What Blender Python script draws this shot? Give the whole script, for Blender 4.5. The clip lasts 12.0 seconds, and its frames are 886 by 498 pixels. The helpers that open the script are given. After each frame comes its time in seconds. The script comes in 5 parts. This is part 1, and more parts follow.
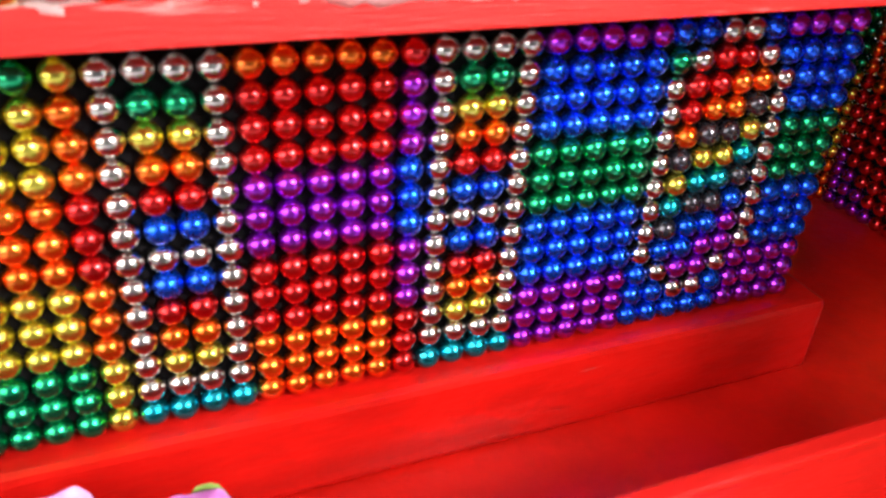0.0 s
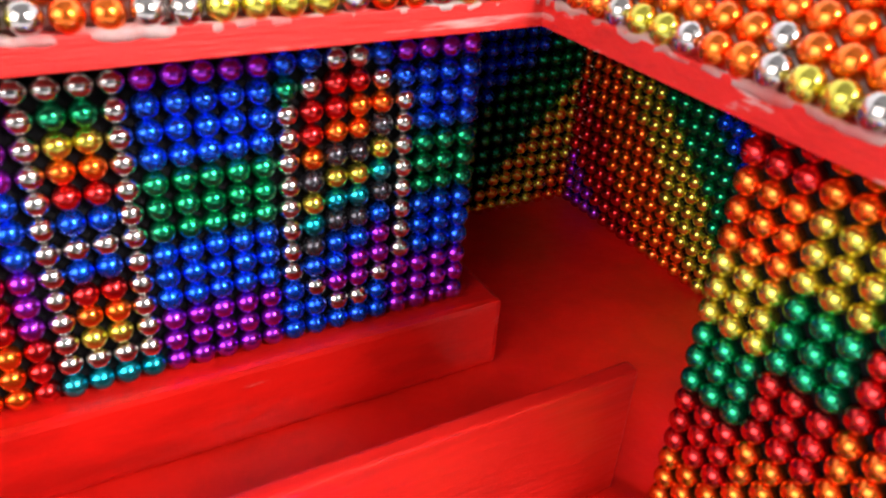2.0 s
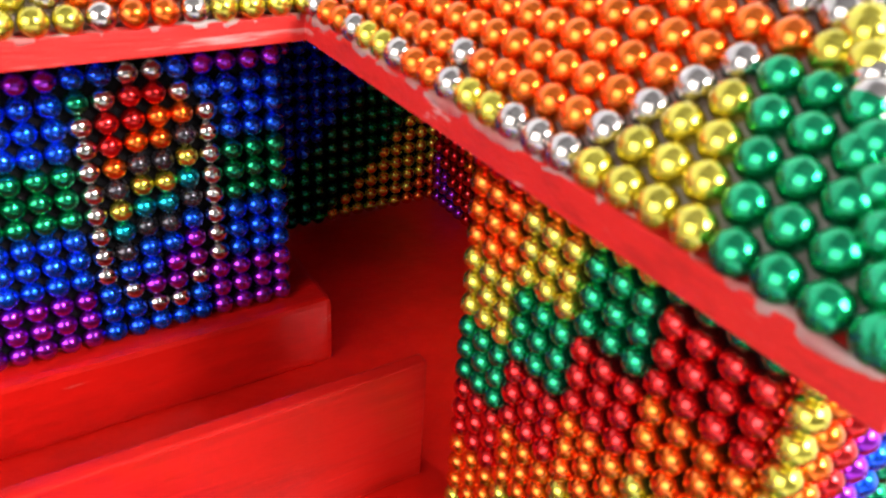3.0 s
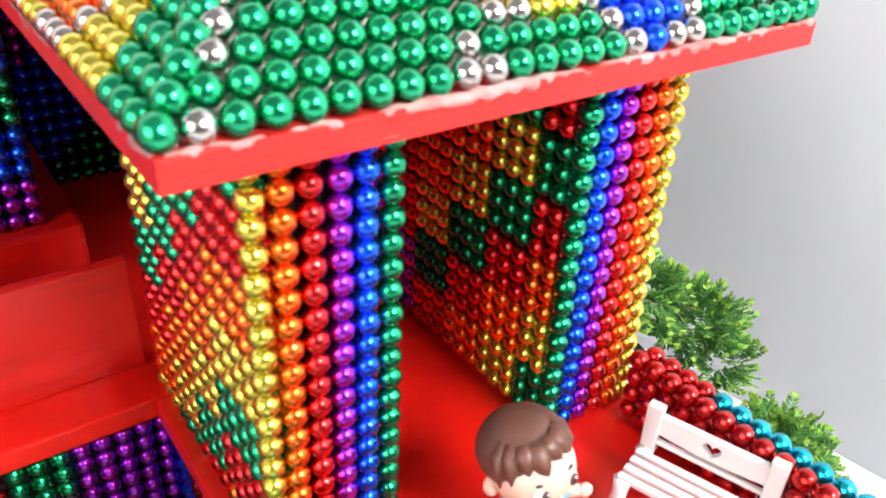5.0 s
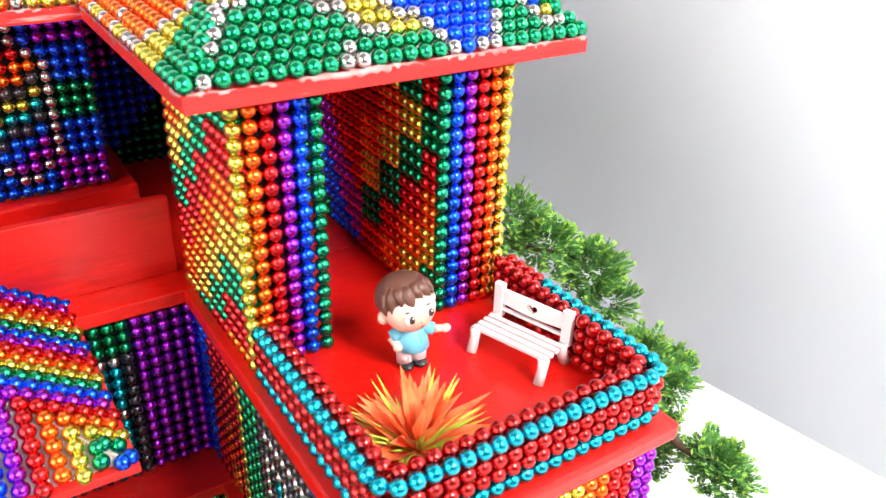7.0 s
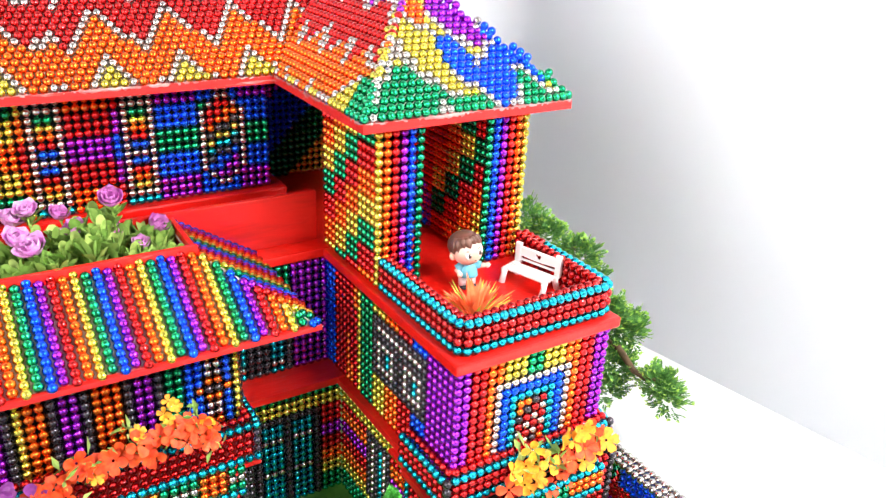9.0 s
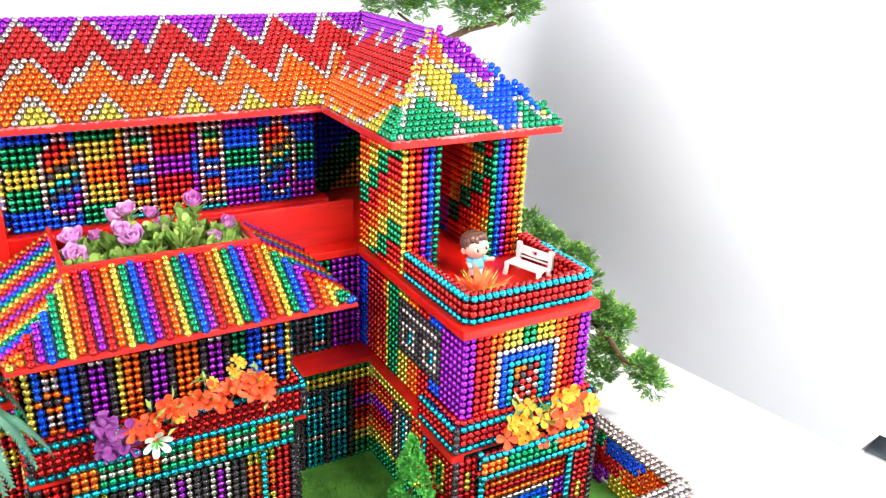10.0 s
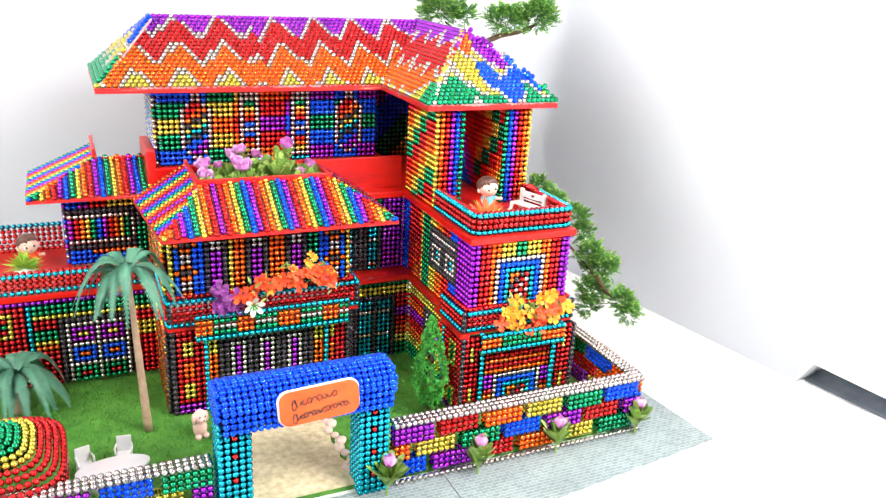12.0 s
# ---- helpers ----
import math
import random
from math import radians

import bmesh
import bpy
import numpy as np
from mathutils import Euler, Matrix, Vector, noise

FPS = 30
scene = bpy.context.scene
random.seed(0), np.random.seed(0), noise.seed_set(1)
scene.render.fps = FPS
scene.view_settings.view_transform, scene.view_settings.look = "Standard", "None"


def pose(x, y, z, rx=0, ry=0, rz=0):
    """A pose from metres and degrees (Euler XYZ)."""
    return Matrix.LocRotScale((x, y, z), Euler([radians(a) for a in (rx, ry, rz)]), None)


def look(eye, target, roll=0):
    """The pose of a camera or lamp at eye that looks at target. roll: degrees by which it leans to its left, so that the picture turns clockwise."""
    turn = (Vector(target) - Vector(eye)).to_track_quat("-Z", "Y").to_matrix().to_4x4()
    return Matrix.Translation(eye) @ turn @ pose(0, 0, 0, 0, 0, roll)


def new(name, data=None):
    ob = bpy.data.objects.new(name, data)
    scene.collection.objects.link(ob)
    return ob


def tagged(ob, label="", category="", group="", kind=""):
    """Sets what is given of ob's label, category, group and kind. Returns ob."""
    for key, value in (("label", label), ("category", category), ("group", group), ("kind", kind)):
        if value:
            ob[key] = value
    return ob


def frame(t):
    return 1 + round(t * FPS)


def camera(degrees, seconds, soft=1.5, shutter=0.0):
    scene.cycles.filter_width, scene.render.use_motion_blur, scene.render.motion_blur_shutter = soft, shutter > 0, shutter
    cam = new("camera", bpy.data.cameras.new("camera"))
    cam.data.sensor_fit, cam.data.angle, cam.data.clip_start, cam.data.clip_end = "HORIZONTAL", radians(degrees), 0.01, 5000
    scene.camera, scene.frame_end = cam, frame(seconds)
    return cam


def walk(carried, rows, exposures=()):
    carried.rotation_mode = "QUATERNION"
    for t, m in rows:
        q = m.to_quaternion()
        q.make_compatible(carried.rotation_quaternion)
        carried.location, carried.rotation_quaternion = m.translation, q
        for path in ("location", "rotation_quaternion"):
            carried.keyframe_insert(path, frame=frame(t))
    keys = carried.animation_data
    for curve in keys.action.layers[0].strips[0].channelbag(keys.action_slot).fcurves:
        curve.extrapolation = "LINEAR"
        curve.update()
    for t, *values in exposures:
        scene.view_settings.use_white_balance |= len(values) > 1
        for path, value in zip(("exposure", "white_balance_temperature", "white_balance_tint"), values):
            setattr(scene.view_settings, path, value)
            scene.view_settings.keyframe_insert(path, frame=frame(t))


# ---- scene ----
PATH = [
    (0, (-0.13247, -0.11350, 0.03768), (-0.02987, 0.12238, -0.11671), 3.593),
    (0.5, (-0.12175, -0.11789, 0.04108), (-0.01265, 0.11429, -0.11446), 3.712),
    (1, (-0.11092, -0.12283, 0.04377), (0.00606, 0.10505, -0.11239), 3.929),
    (1.5, (-0.09940, -0.13058, 0.04565), (0.02621, 0.09386, -0.10878), 3.939),
    (2, (-0.08681, -0.13915, 0.04781), (0.04602, 0.08206, -0.10524), 3.994),
    (2.5, (-0.07397, -0.14964, 0.05186), (0.06406, 0.06795, -0.10177), 3.907),
    (3, (-0.05983, -0.16403, 0.05452), (0.08216, 0.05210, -0.09757), 3.875),
    (3.5, (-0.05347, -0.17709, 0.05574), (0.10007, 0.03185, -0.09514), 3.939),
    (3.7, (-0.05015, -0.18303, 0.05656), (0.10600, 0.02342, -0.09507), 3.755),
    (5.3, (-0.02408, -0.24362, 0.05641), (0.12884, -0.03738, -0.09877), 2.736),
    (5.5, (-0.02594, -0.25304, 0.05721), (0.12715, -0.04564, -0.09623), 2.488),
    (6, (-0.03179, -0.27685, 0.06377), (0.11997, -0.06723, -0.08798), 2.441),
    (6.5, (-0.03726, -0.30757, 0.07027), (0.10920, -0.09067, -0.07638), 1.660),
    (7, (-0.05376, -0.33660, 0.07922), (0.09242, -0.11742, -0.06427), 1.753),
    (7.5, (-0.08093, -0.36886, 0.08778), (0.06674, -0.14795, -0.05148), 2.109),
    (7.7, (-0.09403, -0.38270, 0.09044), (0.05486, -0.16112, -0.04644), 2.245),
    (9.3, (-0.19136, -0.51117, 0.13034), (-0.04255, -0.27932, 0.01158), 2.849),
    (9.5, (-0.20061, -0.53109, 0.13288), (-0.05363, -0.29620, 0.01789), 2.595),
    (10, (-0.22241, -0.57624, 0.14142), (-0.07954, -0.33726, 0.02972), 2.446),
    (10.5, (-0.24191, -0.62323, 0.13851), (-0.10132, -0.38054, 0.03205), 2.425),
    (11, (-0.25320, -0.67065, 0.14045), (-0.11669, -0.42550, 0.03432), 2.407),
    (11.5, (-0.26905, -0.72427, 0.13683), (-0.13799, -0.47518, 0.03301), 2.804),
    (12, (-0.28746, -0.78162, 0.13705), (-0.16536, -0.52717, 0.03533), 3.271),
]
cam = camera(57.475, 12.0, 1.3)
walk(cam, [(t, look(e, g, r)) for t, e, g, r in PATH], [(0, -0.43), (1.5, -0.52), (3.7, -0.62), (5.3, -0.58), (6.5, -0.49), (7.5, -0.43), (12, -0.44)])
cam.data.dof.use_dof, cam.data.dof.focus_distance, cam.data.dof.aperture_fstop = True, 0.50, 52.0

# ---- light: a pale room with two soft studio lamps and a weak added fill under the ceiling ----
TABLE = -0.258          # table top
GRASS = -0.2525         # top of the grass mat

world = bpy.data.worlds.new("room_air")
scene.world = world
world.use_nodes = True
world.node_tree.nodes["Background"].inputs[0].default_value = (0.93, 0.96, 1.0, 1)
world.node_tree.nodes["Background"].inputs[1].default_value = 0.22


def lamp(name, place, target, size, size_y, watts, colour=(1, 0.98, 0.945), shape="RECTANGLE", label="white studio softbox lamp standing beside the table"):
    data = bpy.data.lights.new(name, "AREA")
    data.shape, data.size, data.energy, data.color = shape, size, watts, colour
    if shape == "RECTANGLE":
        data.size_y = size_y
    ob = new(name, data)
    ob.matrix_world = look(place, target)
    return tagged(ob, label, "lamp")


lamp("softbox_lamp", (-1.00, -0.52, 0.42), (-0.03, -0.08, -0.08), 0.95, 0.80, 19)
# added overhead fill that lifts the dark sides; no known lamp hangs here
lamp("overhead_fill", (0.05, -0.55, 1.86), (0.05, -0.549, -0.2), 2.6, 2.6, 7, (0.96, 0.98, 1.0), label="wide dim white fill light added under the room ceiling")
RING_PLACE, RING_RADIANCE = (0.20, -0.70, 0.43), 115.0
scene.view_settings.exposure = -0.20

# ---- materials ----


def material(name):
    m = bpy.data.materials.new(name)
    m.use_nodes = True
    nodes, links = m.node_tree.nodes, m.node_tree.links
    return m, nodes, links, nodes["Principled BSDF"]


def noise_node(nodes, links, scale, detail=4.0, rough=0.6, stretch=None):
    tc = nodes.new("ShaderNodeTexCoord")
    n = nodes.new("ShaderNodeTexNoise")
    n.inputs["Scale"].default_value = scale
    n.inputs["Detail"].default_value = detail
    n.inputs["Roughness"].default_value = rough
    if stretch:
        mp = nodes.new("ShaderNodeMapping")
        mp.inputs["Scale"].default_value = stretch
        links.new(tc.outputs["Object"], mp.inputs["Vector"])
        links.new(mp.outputs["Vector"], n.inputs["Vector"])
    else:
        links.new(tc.outputs["Object"], n.inputs["Vector"])
    return n


def ramp(nodes, links, source, stops):
    r = nodes.new("ShaderNodeValToRGB")
    e = r.color_ramp.elements
    while len(e) < len(stops):
        e.new(0.5)
    for el, (p, c) in zip(e, stops):
        el.position, el.color = p, (*c, 1)
    links.new(source, r.inputs[0])
    return r


def bumped(nodes, links, bsdf, source, strength, distance):
    b = nodes.new("ShaderNodeBump")
    b.inputs["Strength"].default_value = strength
    b.inputs["Distance"].default_value = distance
    links.new(source, b.inputs["Height"])
    links.new(b.outputs[0], bsdf.inputs["Normal"])


def bead_material(name, colour, rough=0.25, metal=0.95, coat=0.42, vary=0.10):
    """Metallic paint on a magnet ball, each one a little lighter or darker, with fine scuffs."""
    m, nodes, links, b = material(name)
    info, geo = nodes.new("ShaderNodeObjectInfo"), nodes.new("ShaderNodeNewGeometry")
    add = nodes.new("ShaderNodeMath")
    add.operation = "ADD"
    links.new(info.outputs["Random"], add.inputs[0])
    links.new(geo.outputs["Random Per Island"], add.inputs[1])
    frac = nodes.new("ShaderNodeMath")
    frac.operation = "FRACT"
    links.new(add.outputs[0], frac.inputs[0])
    lo = tuple(c * (1 - vary) for c in colour)
    hi = tuple(min(1, c * (1 + vary) + 0.004) for c in colour)
    r = ramp(nodes, links, frac.outputs[0], [(0, lo), (1, hi)])
    links.new(r.outputs[0], b.inputs["Base Color"])
    n = noise_node(nodes, links, 900, 3)
    rr = nodes.new("ShaderNodeMapRange")
    rr.inputs["To Min"].default_value, rr.inputs["To Max"].default_value = rough - 0.03, rough + 0.05
    links.new(n.outputs[0], rr.inputs[0])
    links.new(rr.outputs[0], b.inputs["Roughness"])
    b.inputs["Metallic"].default_value = metal
    b.inputs["Coat Weight"].default_value = coat
    b.inputs["Coat Roughness"].default_value = 0.05
    return m


BEAD = {
    "R": bead_material("bead_red", (0.66, 0.016, 0.018)),
    "D": bead_material("bead_crimson", (0.56, 0.018, 0.018)),
    "O": bead_material("bead_orange", (0.90, 0.17, 0.012)),
    "Y": bead_material("bead_yellow", (0.70, 0.60, 0.075)),
    "G": bead_material("bead_green", (0.004, 0.36, 0.15)),
    "B": bead_material("bead_blue", (0.004, 0.105, 1.0), 0.26, 0.90),
    "P": bead_material("bead_purple", (0.37, 0.020, 0.60)),
    "T": bead_material("bead_teal", (0.004, 0.45, 0.58)),
    "S": bead_material("bead_silver", (0.57, 0.52, 0.50), 0.20, 1.0, 0.25, 0.06),
    "K": bead_material("bead_black", (0.060, 0.052, 0.066), 0.26, 0.8, 0.6, 0.2),
}
CODES = list(BEAD)


def painted(name, colour, worn, rough=0.32, streak=(60, 60, 60), coat=0.3, wear=0.74):
    """Hand-brushed gloss paint with streaks and whitish rubbed marks."""
    m, nodes, links, b = material(name)
    big = noise_node(nodes, links, 1.0, 5, 0.62, streak)
    r = ramp(nodes, links, big.outputs[0], [(0.34, tuple(c * 0.74 for c in colour)), (wear - 0.12, colour), (wear, colour), (wear + 0.11, worn)])
    links.new(r.outputs[0], b.inputs["Base Color"])
    fine = noise_node(nodes, links, 1.0, 4, 0.6, tuple(s * 6 for s in streak))
    bumped(nodes, links, b, fine.outputs[0], 0.45, 0.0006)
    b.inputs["Roughness"].default_value = rough
    b.inputs["Specular IOR Level"].default_value = 0.35
    b.inputs["Coat Weight"].default_value = coat
    b.inputs["Coat Roughness"].default_value = 0.12
    return m


RED_BOARD = painted("red_gloss_board", (0.70, 0.012, 0.008), (0.82, 0.34, 0.30), 0.36, (14, 60, 110), 0.2, 0.655)
RED_EAVE = painted("red_eave_board", (0.66, 0.018, 0.015), (0.62, 0.38, 0.36), 0.45, (22, 90, 330), 0.08, 0.62)
RED_GLOSS = painted("red_lacquer_board", (0.68, 0.008, 0.005), (0.80, 0.30, 0.26), 0.32, (26, 70, 80), 0.2, 0.66)
RED_FLOOR = painted("red_gloss_floor", (0.77, 0.010, 0.005), (0.82, 0.05, 0.03), 0.38, (40, 40, 40), 0.18)


def mottled(name, a, b2, scale, rough=0.6, bump=0.0, bump_scale=0, spec=0.5, sub=0.0):
    m, nodes, links, b = material(name)
    n = noise_node(nodes, links, scale, 5)
    r = ramp(nodes, links, n.outputs[0], [(0.32, a), (0.68, b2)])
    links.new(r.outputs[0], b.inputs["Base Color"])
    b.inputs["Roughness"].default_value = rough
    b.inputs["Specular IOR Level"].default_value = spec
    if bump:
        f = noise_node(nodes, links, bump_scale or scale * 6, 4)
        bumped(nodes, links, b, f.outputs[0], bump, 0.0008)
    if sub:
        b.inputs["Subsurface Weight"].default_value = sub
        b.inputs["Subsurface Radius"].default_value = (0.004, 0.003, 0.002)
        b.inputs["Subsurface Scale"].default_value = 0.3
    return m


def leafy(name, a, b2, rough=0.5):
    """Moulded plastic leaves, each of its own shade, mottled a little."""
    m, nodes, links, b = material(name)
    geo = nodes.new("ShaderNodeNewGeometry")
    n = noise_node(nodes, links, 220, 3)
    mix = nodes.new("ShaderNodeMath")
    mix.operation = "MULTIPLY_ADD"
    mix.inputs[1].default_value = 0.65
    links.new(geo.outputs["Random Per Island"], mix.inputs[0])
    half = nodes.new("ShaderNodeMath")
    half.operation = "MULTIPLY"
    half.inputs[1].default_value = 0.35
    links.new(n.outputs[0], half.inputs[0])
    links.new(half.outputs[0], mix.inputs[2])
    r = ramp(nodes, links, mix.outputs[0], [(0.10, a), (0.85, b2)])
    links.new(r.outputs[0], b.inputs["Base Color"])
    b.inputs["Roughness"].default_value = rough
    b.inputs["Specular IOR Level"].default_value = 0.35
    return m


# near-black backing: the shade between the balls is put into its colour
CORE = mottled("dark_gap_backing", (0.006, 0.0052, 0.0065), (0.012, 0.0105, 0.012), 300, 0.9, 0, 0, 0.1)
GLUE = mottled("clear_glue_smears", (0.34, 0.22, 0.21), (0.62, 0.55, 0.53), 120, 0.35, 0.5, 500)
SEAM = mottled("dried_glue", (0.46, 0.05, 0.045), (0.42, 0.35, 0.34), 70, 0.4, 0.4, 700)
WHITE_PLASTIC = mottled("white_plastic", (0.80, 0.77, 0.77), (0.86, 0.84, 0.84), 90, 0.35, 0.06, 700, 0.5, 0.1)
TABLE_TOP = mottled("white_table_paper", (0.88, 0.88, 0.89), (0.91, 0.91, 0.92), 3, 0.55, 0.03, 60)
WALL_PAINT = mottled("white_wall_paper", (0.79, 0.82, 0.87), (0.84, 0.87, 0.91), 1.2, 0.8, 0.03, 40)
ROOM_PAINT = mottled("room_wall_paint", (0.45, 0.45, 0.46), (0.51, 0.51, 0.52), 2.0, 0.85)
# shade under the raised backdrop board, put in as a dark colour
GAP_SHADE = mottled("gap_shade_grey", (0.13, 0.155, 0.19), (0.24, 0.27, 0.31), 40, 0.8)
GRASS_MAT = mottled("grass_mat", (0.05, 0.20, 0.02), (0.11, 0.33, 0.04), 70, 0.85, 0.6, 900)
GRASS_BLADE = leafy("grass_blades", (0.04, 0.16, 0.012), (0.14, 0.43, 0.05))
SAND = mottled("sand_path", (0.58, 0.47, 0.27), (0.88, 0.77, 0.52), 170, 0.9, 0.9, 500)
LEAF_DARK = leafy("conifer_leaf", (0.035, 0.14, 0.03), (0.13, 0.35, 0.065))
LEAF_TIP = leafy("conifer_tip", (0.16, 0.42, 0.05), (0.46, 0.70, 0.12))
TUFT_ORANGE = mottled("orange_plastic_blade", (0.97, 0.16, 0.05), (1.0, 0.33, 0.13), 160, 0.45, 0, 0, 0.5, 0.2)
TUFT_LIME = leafy("lime_blade", (0.30, 0.62, 0.05), (0.66, 0.76, 0.12))
LEAF_CYPRESS = leafy("cypress_leaf", (0.03, 0.22, 0.03), (0.12, 0.58, 0.08))
LEAF_PALM = mottled("palm_leaf", (0.045, 0.17, 0.105), (0.11, 0.31, 0.20), 60, 0.5)
LEAF_LIGHT = leafy("planter_leaf", (0.14, 0.30, 0.045), (0.42, 0.56, 0.14))
LEAF_LIME = leafy("lime_leaf", (0.16, 0.42, 0.03), (0.46, 0.64, 0.08))
BARK = mottled("brown_bark", (0.07, 0.04, 0.02), (0.18, 0.11, 0.06), 160, 0.8, 0.6, 600)
PALM_TRUNK = mottled("palm_trunk", (0.36, 0.24, 0.15), (0.50, 0.36, 0.25), 150, 0.7, 0.5, 500)
PINK_PETAL = mottled("pink_petal", (0.72, 0.22, 0.66), (0.92, 0.58, 0.87), 190, 0.5)
PINK_DEEP = mottled("deep_pink_petal", (0.58, 0.12, 0.52), (0.82, 0.34, 0.74), 190, 0.5)
ORANGE_PETAL = mottled("orange_petal", (0.76, 0.032, 0.004), (0.92, 0.115, 0.010), 240, 0.6)
YELLOW_PETAL = mottled("yellow_petal", (0.86, 0.20, 0.005), (0.94, 0.50, 0.018), 240, 0.6)
VIOLET_PETAL = mottled("violet_petal", (0.14, 0.014, 0.17), (0.32, 0.06, 0.32), 200, 0.5)
CREAM_PETAL = mottled("cream_petal", (0.72, 0.78, 0.62), (0.86, 0.88, 0.80), 120, 0.5)
SKIN = mottled("doll_skin", (0.80, 0.52, 0.40), (0.86, 0.62, 0.51), 60, 0.4, 0, 0, 0.5, 0.15)
HAIR = mottled("doll_hair", (0.10, 0.045, 0.03), (0.16, 0.07, 0.05), 60, 0.42)
SHIRT = mottled("doll_shirt", (0.11, 0.45, 0.62), (0.18, 0.55, 0.70), 60, 0.45)
TROUSERS = mottled("doll_trousers", (0.76, 0.72, 0.72), (0.83, 0.80, 0.80), 60, 0.45)
SHOE = mottled("doll_shoe", (0.015, 0.015, 0.018), (0.03, 0.03, 0.035), 60, 0.35)
INK = mottled("black_ink", (0.02, 0.02, 0.025), (0.05, 0.05, 0.055), 200, 0.5)
SIGN_PAPER = mottled("orange_sign_board", (0.74, 0.095, 0.010), (0.82, 0.13, 0.015), 70, 0.5, 0.1)
PIG_PINK = mottled("pink_ceramic", (0.82, 0.48, 0.42), (0.88, 0.60, 0.54), 150, 0.35)
STONE = mottled("pale_pink_stone", (0.66, 0.46, 0.40), (0.84, 0.68, 0.60), 90, 0.7, 0.5, 300)


def paving(name):
    """Printed grey paving card: short running bricks."""
    m, nodes, links, b = material(name)
    tc, mp, br = nodes.new("ShaderNodeTexCoord"), nodes.new("ShaderNodeMapping"), nodes.new("ShaderNodeTexBrick")
    br.inputs["Color1"].default_value = (0.20, 0.25, 0.255, 1)
    br.inputs["Color2"].default_value = (0.27, 0.33, 0.335, 1)
    br.inputs["Mortar"].default_value = (0.40, 0.45, 0.45, 1)
    br.inputs["Scale"].default_value = 1.0
    br.inputs["Brick Width"].default_value, br.inputs["Row Height"].default_value = 0.0066, 0.0033
    br.inputs["Mortar Size"].default_value, br.inputs["Bias"].default_value = 0.0003, -0.1
    links.new(tc.outputs["Object"], mp.inputs[0])
    links.new(mp.outputs[0], br.inputs["Vector"])
    n = noise_node(nodes, links, 30, 4)
    mix = nodes.new("ShaderNodeMix")
    mix.data_type, mix.blend_type = "RGBA", "OVERLAY"
    mix.inputs[0].default_value = 0.35
    links.new(br.outputs[0], mix.inputs[6])
    links.new(n.outputs[0], mix.inputs[7])
    links.new(mix.outputs[2], b.inputs["Base Color"])
    bumped(nodes, links, b, br.outputs["Fac"], -0.3, 0.0003)
    b.inputs["Roughness"].default_value = 0.7
    return m


PAVING = paving("grey_paving_card")

# ---- building helpers ----
V = Vector


def part(name, bm, mat, parent=None, label="", smooth=False):
    me = bpy.data.meshes.new(name)
    bm.to_mesh(me)
    bm.free()
    for mm in mat if isinstance(mat, (list, tuple)) else [mat]:
        me.materials.append(mm)
    if smooth:
        me.shade_smooth()
    ob = new(name, me)
    ob.parent = parent
    return tagged(ob, label)


def raw(name, verts, faces, mat, parent=None, label="", smooth=False, index=None):
    me = bpy.data.meshes.new(name)
    me.from_pydata(verts, [], faces)
    for mm in mat if isinstance(mat, (list, tuple)) else [mat]:
        me.materials.append(mm)
    if index is not None:
        me.polygons.foreach_set("material_index", index)
    if smooth:
        me.shade_smooth()
    me.update()
    ob = new(name, me)
    ob.parent = parent
    return tagged(ob, label)


def empty(name, label, category, group="", kind=""):
    return tagged(new(name), label, category, group, kind)


def box_bm(a, b, bevel=0.0006):
    bm = bmesh.new()
    lo, hi = V(map(min, a, b)), V(map(max, a, b))
    bmesh.ops.create_cube(bm, size=1, matrix=Matrix.LocRotScale((lo + hi) / 2, None, hi - lo))
    if bevel:
        bmesh.ops.bevel(bm, geom=bm.edges[:], offset=bevel, segments=2, affect="EDGES", profile=0.6)
    return bm


def prism_bm(loop, down, bevel=0.0):
    """A sheet with the outline loop, as thick as the vector down."""
    bm = bmesh.new()
    top = [bm.verts.new(p) for p in loop]
    low = [bm.verts.new(V(p) + V(down)) for p in loop]
    bm.faces.new(top)
    bm.faces.new(low[::-1])
    for i in range(len(loop)):
        j = (i + 1) % len(loop)
        bm.faces.new((top[j], top[i], low[i], low[j]))
    bmesh.ops.recalc_face_normals(bm, faces=bm.faces[:])
    if bevel:
        bmesh.ops.bevel(bm, geom=bm.edges[:], offset=bevel, segments=2, affect="EDGES", profile=0.6)
    return bm


def tube_bm(points, radii, sides=8, bm=None):
    """A tapered round bar along the points."""
    bm = bm or bmesh.new()
    rings = []
    for i, (p, r) in enumerate(zip(points, radii)):
        p = V(p)
        ahead = V(points[min(i + 1, len(points) - 1)]) - V(points[max(i - 1, 0)])
        q = ahead.to_track_quat("Z", "Y")
        rings.append([bm.verts.new(p + q @ V((r * math.cos(a), r * math.sin(a), 0))) for a in (2 * math.pi * k / sides for k in range(sides))])
    for a, b in zip(rings, rings[1:]):
        for k in range(sides):
            bm.faces.new((a[k], a[(k + 1) % sides], b[(k + 1) % sides], b[k]))
    bm.faces.new(rings[0][::-1])
    bm.faces.new(rings[-1])
    return bm


def ball_bm(place, size, bm=None, segs=16, rings=10, turn=None, index=0):
    bm = bm or bmesh.new()
    size = size if hasattr(size, "__len__") else (size,) * 3
    n = len(bm.faces)
    bmesh.ops.create_uvsphere(bm, u_segments=segs, v_segments=rings, radius=1, matrix=Matrix.LocRotScale(V(place), turn, V(size)))
    bm.faces.ensure_lookup_table()
    for f in bm.faces[n:]:
        f.material_index = index
    return bm


# ---- magnet balls ----
D = 0.005
